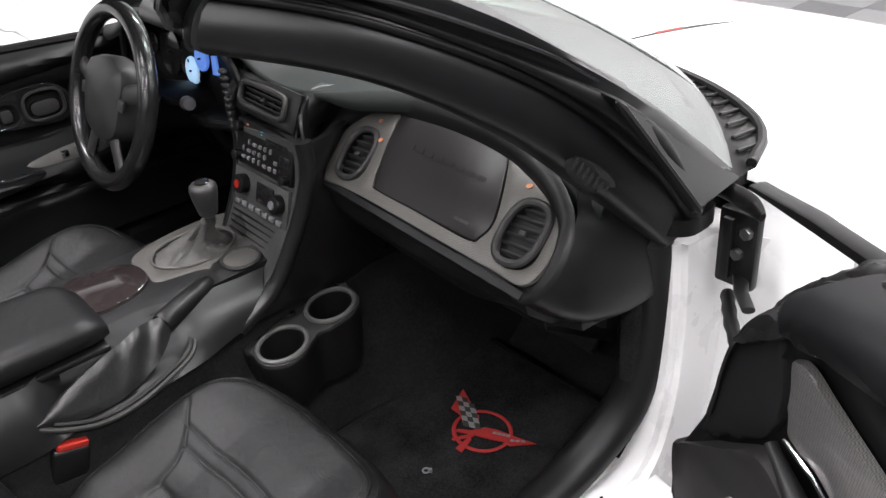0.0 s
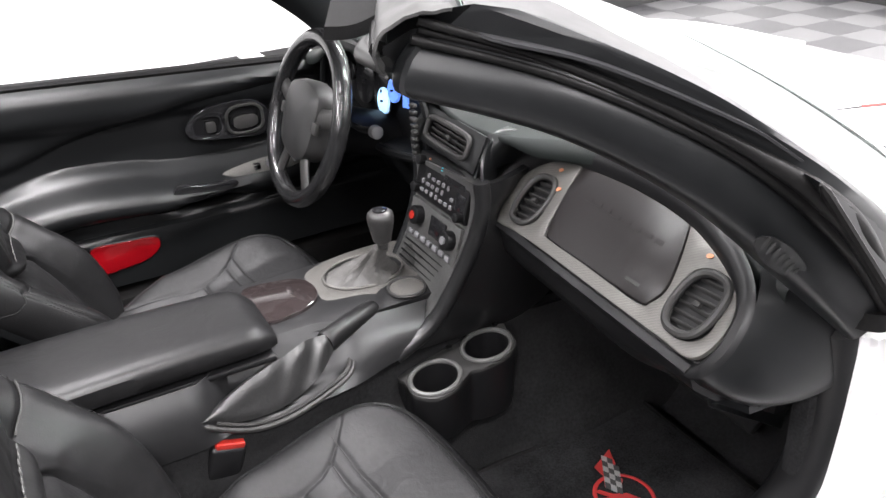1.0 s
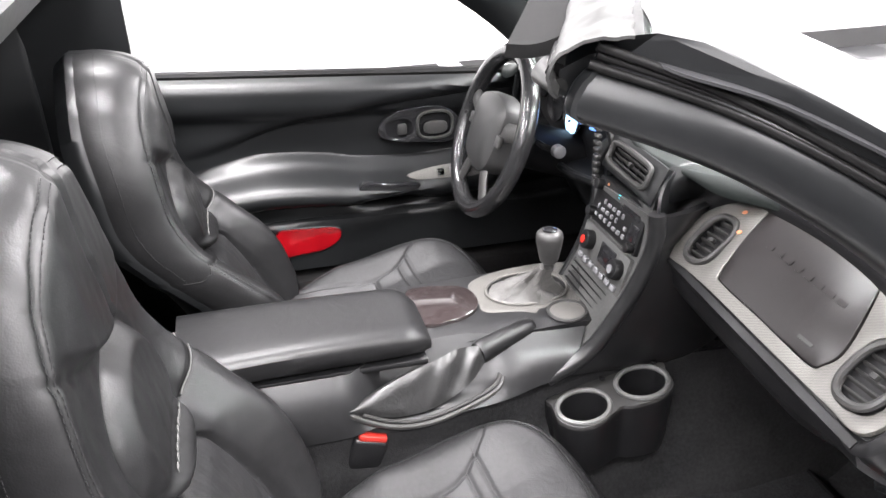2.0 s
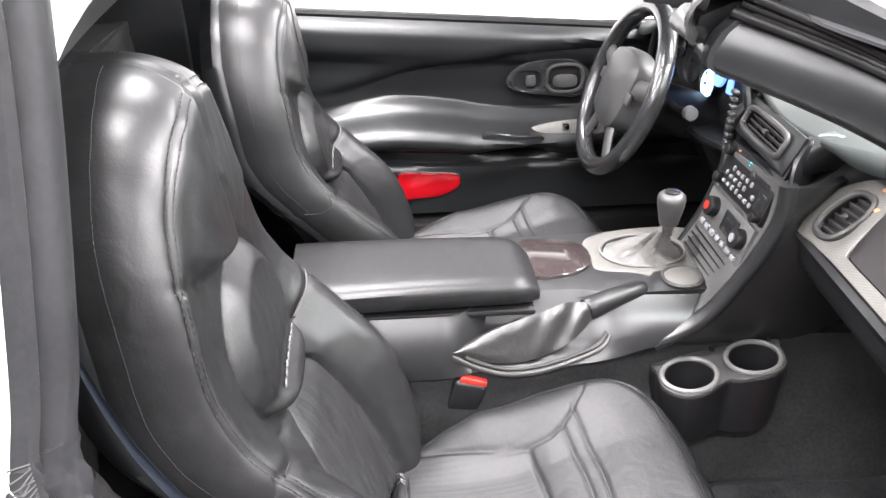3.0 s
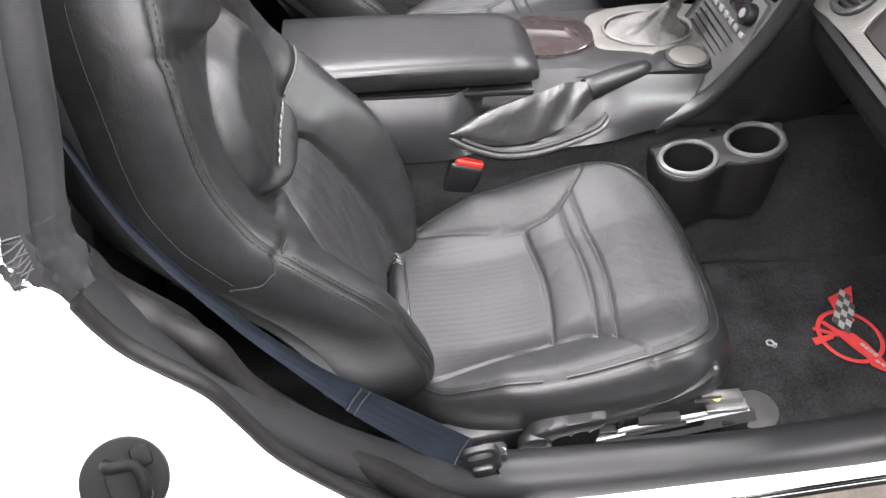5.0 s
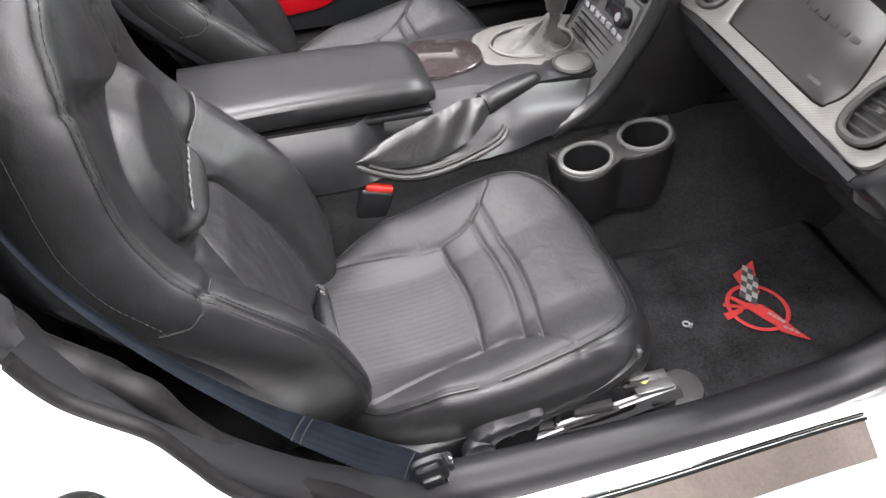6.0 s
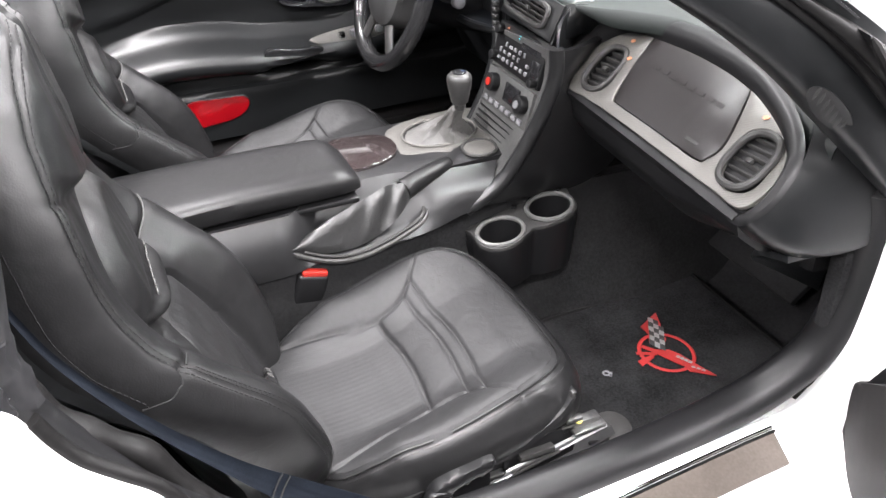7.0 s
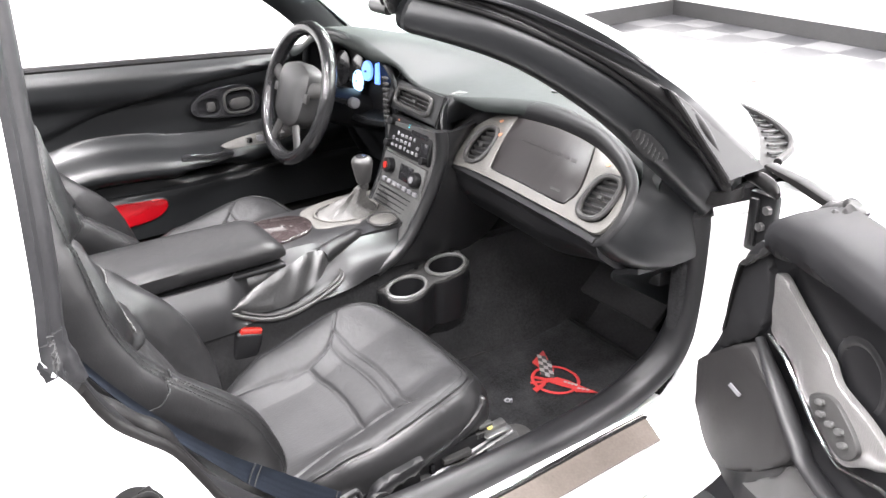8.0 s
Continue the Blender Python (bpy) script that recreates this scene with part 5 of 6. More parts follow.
def vent_box(name, centre, du, dv, nrm, w, h, parent, slats=4, bars=3, power=4.0, ring=None, label=""):
    """A framed air outlet with slats and uprights."""
    du, dv, nrm = du.normalized(), dv.normalized(), nrm.normalized()
    place = lambda a, b, c: centre + du * a + dv * b + nrm * c
    rim = oval(0, 0, w, h, 36, 0, power)
    frame_ob = part(name, tube([place(a, b, .003) for a, b in rim], .006, 8, True), ring or PLASTIC, parent, label)
    bm = bmesh.new()
    rings(bm, [[place(a, b, .002) for a, b in rim], [place(a * .9, b * .9, -.045) for a, b in rim]], False, True)
    part("duct", bm, PLASTIC, frame_ob, "dark duct")
    for k in range(slats):
        b = h * (-.72 + 1.44 * k / (slats - 1))
        half = w * (1 - abs(b / h) ** power) ** (1 / power) * .97
        bm = rbox((-half, b - .0018, -.022), (half, b + .0018, -.005), .0008, 1)
        for v in bm.verts:
            c = v.co.copy()
            v.co = place(c.x, c.y + (c.z + .012) * .5, c.z)
        part("slat", bm, GREYPLASTIC, frame_ob)
    for k in range(bars):
        a = w * (-.6 + 1.2 * k / max(1, bars - 1)) if bars > 1 else 0
        bm = rbox((a - .0011, -h * .86, -.026), (a + .0011, h * .86, -.012), 0)
        for v in bm.verts:
            v.co = place(*v.co)
        part("upright", bm, PLASTIC, frame_ob)
    bm = rbox((-.006, -.004, -.004), (.006, .004, .004), .001, 1)
    for v in bm.verts:
        v.co = place(*v.co)
    part("tab", bm, GREYPLASTIC, frame_ob)
    return frame_ob


vent_surround = panel([[(-.125, -.034), (.118, -.034), (.118, .036), (-.125, .036)], oval(0, 0, .082, .0225, 36, 0, 5.0)], lambda a, b, c: V(-.046, .512, .870) + V(1, -.03, 0).normalized() * a + V(0, .42, .9).normalized() * b + V(0, -.9, .42).normalized() * c, .006, .002)
part("vent_surround", vent_surround, VINYL, stack)
vent_box("centre_vent", V(-.046, .508, .872), V(1, -.03, 0), V(0, .42, .9), V(0, -.9, .42), .080, .021, stack, 4, 4, 5.0, GREYPLASTIC, label="square centre air vent")

# ---------- dashboard ----------
dash = thing("dashboard", (0, .75, .60), "black soft dashboard with silver weave passenger panel", "dashboard")


def lip_y(x):
    """Front lip of the dash top, over the panel and over the dials."""
    cover = lerp_table([(-.10, .520), (.0, .522), (.06, .532), (.12, .555), (.17, .584), (.255, .618), (.35, .624), (.477, .606), (.56, .594), (.62, .590), (.66, .60)], x)
    if x < -.12:
        cover = .520 + (.475 - .520) * smooth(-.12, -.22, x)
    return cover


def top_z(x, y):
    hump = .085 * math.exp(-((x + .36) / .235) ** 4) * (1 - .75 * smooth(.50, .85, y))
    mid = .905 - .012 * smooth(.35, .66, x) - .028 * smooth(.55, .68, x) + .012 * math.sin(math.pi * smooth(.05, .6, x))
    return mid + hump - .018 * smooth(.75, 1.1, y)


def top_sheet(u, v):
    x = -.69 + 1.345 * u
    y0 = lip_y(x)
    r = .022 - .015 * smooth(-.21, -.14, x) * smooth(.16, .08, x)
    y1 = .70 + .43 * (1 - (abs(x) / .74) ** 2.4)
    if v < .14:
        k = v / .14
        a = (1 - k) * math.pi * .62
        return V(x, y0 + r - r * math.sin(a), top_z(x, y0 + r) - r + r * math.cos(a))
    k = (v - .14) / .86
    y = y0 + r + (y1 - y0 - r) * k
    return V(x, y, top_z(x, y))


part("dash_top", sheet(lambda u, v: top_sheet(u, .13 + .87 * v), 90, 36, .014), DASHTOP, dash, "smooth black dash top")
part("dash_lip", sheet(lambda u, v: top_sheet(u, .14 * v), 90, 8, .006), DASHTOP, dash, "dark rolled lip of the dash top")
for x, y in ((.30, .80), (.22, .72)):
    part("top_dimple", disc((x, y, top_z(x, y) + .002), .012, .004, 16, (0, 0, 1), .001), VINYL, dash)

O = V(.066, .535, .752)
U = V(.556, -.040, .008).normalized()
W = (V(0, .70, .714) - U * U.dot(V(0, .70, .714))).normalized()
NB = U.cross(W)


def on_bezel(u, v, w):
    """The passenger panel's own plane; it bows towards the seat in the middle."""
    return O + U * u + W * v + NB * (w + .012 * math.sin(math.pi * min(1, max(0, u / .56))))


rim = [(p.x, p.y) for p in catmull([V(.020, -.004, 0), V(.000, .045, 0), (.018, .098, 0), (.072, .140, 0), (.145, .158, 0), (.28, .170, 0), (.41, .163, 0), (.505, .130, 0), (.550, .095, 0), (.563, .050, 0), (.545, .005, 0), (.48, .003, 0), (.36, .002, 0), (.26, .002, 0), (.16, .001, 0), (.09, -.002, 0)], 5, True)]
box_rim = [(p.x, p.y) for p in catmull([V(.166, .030, 0), V(.150, .090, 0), V(.140, .150, 0), V(.165, .158, 0), V(.28, .164, 0), V(.395, .160, 0), V(.415, .148, 0), V(.447, .070, 0), V(.440, .035, 0), V(.418, .022, 0), V(.30, .022, 0), V(.19, .021, 0)], 4, True)]
v1 = oval(.086, .061, .041, .050, 30, .30, 2.6)
v2 = oval(.502, .067, .038, .052, 30, .30, 2.6)
DOORDARK = material("matt_dark_door", (.0115, .0100, .0102), .36, vary=.12, grain=.08, grain_size=700, spec=.35)
bezel = part("passenger_panel", panel([rim, box_rim, v1, v2], on_bezel, .008, .002), CARBON, dash, "silver carbon weave panel")
box = part("airbag_door", panel([[(.295 + (u - .295) * .985, .093 + (v - .093) * .97) for u, v in box_rim]], lambda u, v, w: on_bezel(u, v, w - .002 + .004 * math.sin(math.pi * min(1, max(0, (v - .02) / .14)))), .008, .003), DOORDARK, dash, "dark grey smooth airbag door")
for k in range(8):
    u = .200 + k * .0255
    part("raised_bar", panel([[(u, .106), (u + .017, .107), (u + .016, .115), (u - .001, .114)]], lambda a, b, c: on_bezel(a, b, c + .0075), .0005), DOORDARK, box)
part("small_bar", panel([[(.375, .040), (.405, .041), (.405, .046), (.375, .045)]], lambda a, b, c: on_bezel(a, b, c + .0068), .001), GREYPLASTIC, box)
for cu, cv in ((.086, .061), (.502, .067)):
    c = on_bezel(cu, cv, .006)
    tilt = .30
    du, dv = U * math.cos(tilt) + W * math.sin(tilt), W * math.cos(tilt) - U * math.sin(tilt)
    vent_box("side_vent", c, U + W * .10, W, NB, .037, .046, dash, 6, 3, 2.6, GREYPLASTIC, "oval passenger air vent with slats")
for u, v in ((.100, .128), (.128, .098), (.473, .130)):
    part("amber_mark", panel([oval(u, v, .006, .0035, 10, .4)], lambda a, b, c: on_bezel(a, b, c + .009), .0012), AMBER, bezel)
# backing behind the panel, brow lip, lower dash
part("panel_back", panel([[(.28 + (u - .28) * 1.02, .08 + (v - .08) * 1.06) for u, v in rim]], lambda u, v, w: on_bezel(u, v, w - .045), .04), PLASTIC, dash)


def brow(u, v):
    """From the lip of the dash top back to the panel's upper rim."""
    pts = [(-.045, .02), (-.035, .09), (.010, .145), (.080, .172), (.18, .186), (.30, .193), (.42, .184), (.515, .150), (.570, .105), (.584, .050), (.572, .006), (.548, -.010), (.50, -.006)]
    c = catmull([V(*p, 0) for p in pts], 6)
    p = c[round(u * (len(c) - 1))]
    q = V(.28 + (p.x - .28) * .93, .06 + (p.y - .06) * .80, 0)
    q = q.lerp(p, .78 * smooth(.50, .80, u))
    m = p.lerp(q, v)
    fade = smooth(1.0, .66, u)
    return on_bezel(m.x, m.y, (.010 - .016 * v + .010 * math.sin(math.pi * v)) * fade - .012 * (1 - fade))


CHEEK = catmull([V(.100, .490, .822), on_bezel(-.045, .050, .012), on_bezel(-.035, .09, .015), on_bezel(.010, .145, .017), on_bezel(.060, .172, .017), on_bezel(.11, .186, .015)], 6)


def cheek(u, v):
    """Convex skin that carries the dash top down beside the stack."""
    b = CHEEK[round(u * (len(CHEEK) - 1))]
    x = .050 + .135 * u
    t = V(x, lip_y(x) + .045, top_z(x, lip_y(x) + .045) - .0045)
    c = V((t.x + b.x) / 2 + .004, b.y - .002, t.z + .010)
    return t.lerp(c, v).lerp(c.lerp(b, v), v)


part("dash_cheek", sheet(cheek, len(CHEEK) - 1, 20, .006), VINYL, dash, "rounded dash skin beside the centre stack")
def column_top(u, v):
    """Skin between the centre vent's surround and the cheek."""
    left = V(.060, .529, .903).lerp(V(.074, .489, .836), v)
    return left.lerp(cheek(.45, v), u) + V(.004, -.011, .006) * math.sin(math.pi * u) * min(1, 2 * v)


part("dash_column", sheet(column_top, 12, 14, .006), VINYL, dash, "smooth dash skin beside the centre vent")
part("brow", sheet(brow, 72, 8, .012), PLASTIC, dash, "soft brow round the passenger panel")


def lower(u, v):
    x = .05 + .565 * u
    a = on_bezel((x - .066) / .99, -.002, .006)
    prof = [(0, 0), (.012, -.020), (.020, -.055), (.060, -.105), (.150, -.145), (.30, -.165)]
    k = v * (len(prof) - 1)
    i = min(len(prof) - 2, int(k))
    dy = prof[i][0] + (prof[i + 1][0] - prof[i][0]) * (k - i)
    dz = prof[i][1] + (prof[i + 1][1] - prof[i][1]) * (k - i)
    return V(x, a.y + dy, a.z + dz * (1 - .35 * smooth(.42, .6, x)))


part("lower_dash", sheet(lower, 20, 25, .012), PLASTIC, dash, "black lower dash")


END_A = catmull([V(.600, .492, .752), V(.628, .496, .766), V(.640, .522, .790), V(.640, .548, .818), V(.626, .582, .852), V(.606, .606, .884)], 6)
END_B = catmull([V(.600, .575, .690), V(.650, .580, .694), V(.676, .640, .698), V(.680, .700, .715), V(.678, .700, .800), V(.660, .668, .884)], 6)


def end_cap(u, v):
    """Rounded end of the dash beside the door."""
    k = round(u * (len(END_A) - 1))
    p = END_A[k].lerp(END_B[k], v)
    return p + V(.014, -.006, -.002) * math.sin(math.pi * v) ** .8


part("dash_end", sheet(end_cap, len(END_A) - 1, 16, .008), VINYL, dash, "rounded black end of the dashboard")


def knee(u, v):
    y = .56 + .16 * u
    return V(.655 - .09 * v - .02 * math.sin(math.pi * v), y + .02 * v, .694 - .012 * u - (.10 * u + .055) * v)


part("knee_cover", sheet(knee, 10, 8, .01), VINYL, dash, "black knee cover under the dash end")
part("knee_seam", tube([V(.664, .568, .699), V(.669, .64, .699), V(.673, .712, .703)], .0025, 6), GREYPLASTIC, dash)
part("knee_screw", disc((.672, .705, .735), .006, .006, 12, (1, -.3, 0)), PLASTIC, dash)
part("dash_core", rbox((-.68, .66, .60), (.62, 1.06, .82), .02), PLASTIC, dash)
part("lower_dash_far", sheet(lambda u, v: V(-.68 + .53 * u, .56 + .12 * v, .80 - .24 * v), 8, 8, .012), VINYL, dash)
part("under_lamp", rbox((.30, .70, .588), (.335, .725, .598), .002), BUTTON, dash)

# instruments
cluster = thing("instrument_cluster", (-.36, .55, .84), "dark instrument pod with lit blue gauges", "instruments")
GAUGE_A, GAUGE_B = (-.365, .857, .028, GAUGEWHITE), (-.310, .893, .026, GAUGEBLUE)
STRIP = [(-.277, .865), (-.253, .868), (-.250, .925), (-.268, .918)]
bm = bmesh.new()
hood_rim = [(p.x, p.y) for p in catmull([V(-.60, .80, 0), V(-.60, .90, 0), V(-.52, .968, 0), V(-.36, .985, 0), V(-.22, .960, 0), V(-.150, .895, 0), V(-.145, .81, 0), V(-.20, .785, 0), V(-.4, .78, 0)], 5, True)]
def pod_y(u):
    return .487 + .030 * smooth(-.30, -.15, u)


rings(bm, [[V(u, pod_y(u), v - .004) for u, v in hood_rim], [V(-.37 + (u + .37) * .97, pod_y(u) + .01, .88 + (v - .88) * .95 - .004) for u, v in hood_rim], [V(-.37 + (u + .37) * .95, .545, .87 + (v - .87) * .90) for u, v in hood_rim]], False, True)
part("pod", bm, PLASTIC, cluster, "deep black instrument pod")
part("pod_rim", tube([V(u, pod_y(u), v - .004) for u, v in hood_rim], .009, 8, True), VINYL, cluster)
for x, z, r, m in ((-.470, .875, .050, GLOSS), (-.375, .875, .048, GLOSS), GAUGE_A, GAUGE_B, (-.55, .88, .022, GLOSS)):
    g = part("gauge", disc((x, .534 if m is GLOSS else .527, z), r, .008, 28, (0, -1, .15), .002), m, cluster, "lit gauge face" if m not in (GLOSS,) else "dark gauge face")
    part("needle_hub", disc((x, .528 if m is GLOSS else .521, z), r * .09, .006, 12, (0, -1, .15)), PLASTIC, g)
part("message_strip", panel([STRIP], lambda u, v, w: V(u, .532 - w, v), .004), GAUGEBLUE, cluster, "lit pale blue side gauge")
for k in range(9):
    z = .800 + k * .0135
    part("rim_rib", rbox((-.150, .480, z), (-.134, .492, z + .008), .002, 1), GREYPLASTIC, cluster)

# steering wheel
wheel = thing("steering_wheel", (-.368, .36, .85), "black leather steering wheel with worn shiny rim", "steering wheel")
HUB = V(-.368, .350, .852)
tiltm = Matrix.Translation(HUB) @ Matrix.Rotation(radians(90 - 20), 4, "X")
bm = bmesh.new()
RR = .167
for_rim = [V(RR * math.cos(a), RR * math.sin(a), 0) for a in (2 * math.pi * k / 56 for k in range(56))]
part("rim", moved(tube(for_rim, .0185, 12, True), tiltm), WHEELGREY, wheel, "worn shiny leather rim")
pad = catmull([V(-.082, .050, 0), V(-.055, .070, 0), V(0, .078, 0), V(.055, .070, 0), V(.082, .050, 0), V(.078, -.02, 0), V(.060, -.070, 0), V(0, -.086, 0), V(-.060, -.070, 0), V(-.078, -.02, 0)], 4, True)
bm = bmesh.new()
rings(bm, [[V(p.x * s, p.y * s, z) for p in pad] for s, z in ((1.0, -.025), (1.02, .0), (.97, .016), (.80, .026), (.45, .031), (.02, .032))], True, True)
part("airbag_pad", moved(bm, tiltm), material("mottled_airbag_pad", (.015, .015, .015), .48, vary=.6, grain=.1, grain_size=300, patch=22), wheel, "black airbag pad")
for a, wd in ((14, .024), (166, .024), (240, .020), (300, .020)):
    q = radians(a)
    way = V(math.cos(q), math.sin(q), 0)
    sp = part("spoke", moved(tube([way * .05 + V(0, 0, .004), way * .105 + V(0, 0, .004), way * .160], [wd, wd * .8, wd * .75], 10, squash=.45), tiltm), GREYPLASTIC, wheel, "satin metal lower spoke" if a > 200 else "")
for sx in (-1, 1):
    part("thumb_switch", moved(rbox((sx * .088 - .012, -.012, .010), (sx * .088 + .012, .012, .020), .003), tiltm), GREYPLASTIC, wheel)
column = thing("steering_column", (-.368, .50, .80), "black steering column shroud with stalks", "steering column")
part("shroud", tube(catmull([HUB + V(0, .03, -.014), HUB + V(0, .10, -.046), HUB + V(0, .26, -.100)], 5), [.042, .046, .048] + [.050] * 8, 18), PLASTIC, column)
for sx, tip in ((1, V(-.258, .455, .832)), (-1, V(-.49, .44, .85))):
    st = part("stalk", tube([HUB + V(sx * .04, .085, -.02), HUB + V(sx * .08, .085, -.018), tip], [.006, .007, .008], 8), PLASTIC, column)
    part("stalk_end", disc(tip, .014, .022, 16, (sx, 0, .1), .004), BUTTON if sx > 0 else PLASTIC, st, "pale round switch end" if sx > 0 else "")


# ---------- driver's door (closed) ----------
far_door = thing("car_door", (-.74, .05, .42), "closed driver door with sculpted black vinyl panel", "door", "car doors")


def door_relief(y, z):
    """How far the panel stands into the cabin, in metres, over the plane x = -0.72."""
    w = .012
    # padded roll along the window
    belt = .918 - .05 * (y + .35) / .8
    w += .030 * math.exp(-((z - (belt - .030)) / .042) ** 4)
    # sunk swoosh between roll and armrest
    up = lerp_table([(-.45, .72), (-.22, .762), (-.08, .803), (.05, .824), (.18, .846), (.32, .856), (.45, .862), (.6, .862)], y)
    arm = lerp_table([(-.45, .675), (-.25, .694), (-.10, .710), (.03, .698), (.12, .680), (.25, .672), (.40, .678), (.6, .69)], y)
    w -= .026 * smooth(up + .012, up - .014, z) * smooth(arm - .01, arm + .02, z) * smooth(-.34, -.10, y)
    # armrest: slopes out from its top line, undercut below
    low = arm - lerp_table([(-.45, .055), (-.1, .068), (.1, .058), (.2, .05), (.45, .05)], y)
    out = lerp_table([(-.45, .045), (-.2, .062), (.05, .070), (.2, .062), (.42, .045), (.6, .03)], y)
    if z < arm:
        k = min(1, (arm - z) / max(.01, arm - low))
        w += out * smooth(0, 1, k) * smooth(low - .045, low - .006, z)
    # grab recess
    w -= .045 * math.exp(-((y - .19) / .085) ** 4) * math.exp(-((z - .596) / .022) ** 4)
    # lower pocket edge
    w += .014 * smooth(.556, .548, z)
    return w


def door_skin(u, v):
    y = -.40 + 1.27 * u
    top = .930 - .05 * (y + .35) / .8
    z = top + (.43 - top) * v
    return V(-.72 + door_relief(y, z), y, z)


part("door_panel", sheet(door_skin, 112, 80, .01), VINYL, far_door, "sculpted black vinyl panel with swept armrest")
part("panel_seam", tube([V(-.72 + door_relief(y, .551) + .003, y, .553 + .012 * smooth(.25, .45, y)) for y in [-.30 + .80 * k / 30 for k in range(31)]], .003, 6), GREYPLASTIC, far_door)
belt_line = [V(-.722, -.40 + .90 * k / 12, .938 - .05 * (-.05 + .90 * k / 12) / .8) for k in range(13)]
part("window_seal", tube(belt_line, .011, 8), RUBBER, far_door, "black window seal")
part("outer_skin", rbox((-.90, -.42, .40), (-.765, .80, .86), .03, 3), PAINT, far_door, "white painted door skin")


def on_door(y, z, w=0.0):
    return V(-.708 + w, y, z)


hz = [(p.x, p.y) for p in catmull([V(.166, .760, 0), V(.176, .788, 0), V(.215, .810, 0), V(.27, .818, 0), V(.33, .814, 0), V(.366, .785, 0), V(.370, .748, 0), V(.340, .722, 0), V(.26, .730, 0), V(.19, .740, 0)], 4, True)]
handle = part("handle_bezel", panel([hz, oval(.218, .766, .032, .024, 20, 0, 3), oval(.308, .770, .042, .032, 24, 0, 3)], on_door, .010, .003), GLOSS, far_door, "oval gloss black door release bezel")
part("bezel_back", panel([[(.27 + (u - .27) * .97, .77 + (v - .77) * .95) for u, v in hz]], lambda u, v, w: on_door(u, v, w - .012), .008), GLOSS, handle)
part("release_lever", panel([oval(.310, .762, .030, .016, 20, 0, 3)], lambda u, v, w: on_door(u, v, w + .002), .008, .002), GREYPLASTIC, handle, "satin release lever")
part("lever_ring", tube([on_door(u, v, .010) for u, v in oval(.308, .770, .044, .034, 28, 0, 3)], .004, 6, True), GREYPLASTIC, handle)
part("lock_slider", panel([oval(.226, .764, .012, .014, 14, 0, 4)], lambda u, v, w: on_door(u, v, w), .008, .002), GREYPLASTIC, handle)
sw = [(p.x, p.y) for p in catmull([V(.225, .655, 0), V(.29, .668, 0), V(.40, .676, 0), V(.47, .690, 0), V(.47, .660, 0), V(.40, .640, 0), V(.30, .632, 0)], 4, True)]
switches = part("switch_plate", panel([sw], lambda u, v, w: V(-.672 + .5 * (.66 - v) + w * .9, u, v + w * .5), .006, .002), CARBON, far_door, "silver weave switch plate")
for k in range(4):
    y = .300 + .034 * k
    part("window_switch", rbox((-.672, y, .652), (-.655, y + .018, .668), .003), CHROME if k % 2 == 0 else BUTTON, switches, "bright window switch")
slot = [(p.x, p.y) for p in catmull([V(.100, .640, 0), V(.118, .660, 0), V(.18, .650, 0), V(.245, .647, 0), V(.250, .632, 0), V(.20, .620, 0), V(.12, .624, 0)], 4, True)]
grab = part("grab_slot", panel([slot], lambda u, v, w: V(-.655 + w, u, v), .016, .004), GLOSS, far_door, "gloss black grab handle")
red = [(p.x, p.y) for p in catmull([V(-.10, .540, 0), V(-.03, .541, 0), V(.040, .536, 0), V(.056, .520, 0), V(.045, .498, 0), V(.010, .480, 0), V(-.045, .474, 0), V(-.10, .475, 0)], 4, True)]
lamp = part("warning_lens", panel([red], lambda u, v, w: V(-.690 + w, u, v), .012, .004), REDLENS, far_door, "bright red door reflector lens")
part("lens_frame", tube([V(-.686, u, v) for u, v in red], .004, 6, True), PLASTIC, lamp)
mir = bmesh.new()
rings(mir, [[V(-.935 - .02 * k, .355 + (p.x - .355) * s, .925 + (p.y - .925) * s) for p in catmull([V(.318, .955, 0), V(.335, .972, 0), V(.385, .968, 0), V(.398, .94, 0), V(.392, .895, 0), V(.37, .882, 0), V(.33, .888, 0), V(.318, .91, 0)], 4, True)] for k, s in ((-.6, .90), (0, 1.0), (2, 1.05), (5, .9), (6, .5))])
mirror_ob = part("side_mirror", mir, PAINT, far_door, "white painted side mirror")
part("mirror_stalk", tube([V(-.95, .36, .90), V(-.86, .40, .862), V(-.80, .42, .85)], .020, 10), PAINT, mirror_ob)

# ---------- passenger door (swung open) ----------
near_door = thing("car_door", (.78, .66, .38), "open passenger door with black and silver weave panel", "door", "car doors")
DO, DD, DN = V(.7214, .6477, 0), V(.9063, -.4226, 0), V(-.4226, -.9063, 0)


def at_door(s, z, w=0.0):
    return DO + DD * s + DN * w + V(0, 0, z)


def door_top(s):
    return lerp_table([(.13, .55), (.16, .63), (.185, .72), (.205, .80), (.225, .84), (.262, .872), (.285, .888), (.32, .920), (.36, .941), (.45, .947), (1.15, .950)], s)


def door_foot(s):
    return lerp_table([(.13, .50), (.17, .462), (.22, .446), (.28, .432), (.34, .40), (.42, .36), (1.15, .35)], s)


def door_face(u, v):
    s = .13 + 1.02 * u
    front = door_top(s)
    z = front + (door_foot(s) - front) * v
    ripe = smooth(.27, .31, s)
    edge = lerp_table([(.13, .86), (.28, .884), (.395, .908), (.5, .913), (1.15, .913)], s)
    w = lerp_table([(-.60, .0), (-.030, -.022), (-.012, -.006), (.0, .030), (.012, .028), (.026, .004), (.038, -.044)], z - edge) * ripe
    w += .022 * smooth(.64, .60, z)
    return at_door(s, z, w)


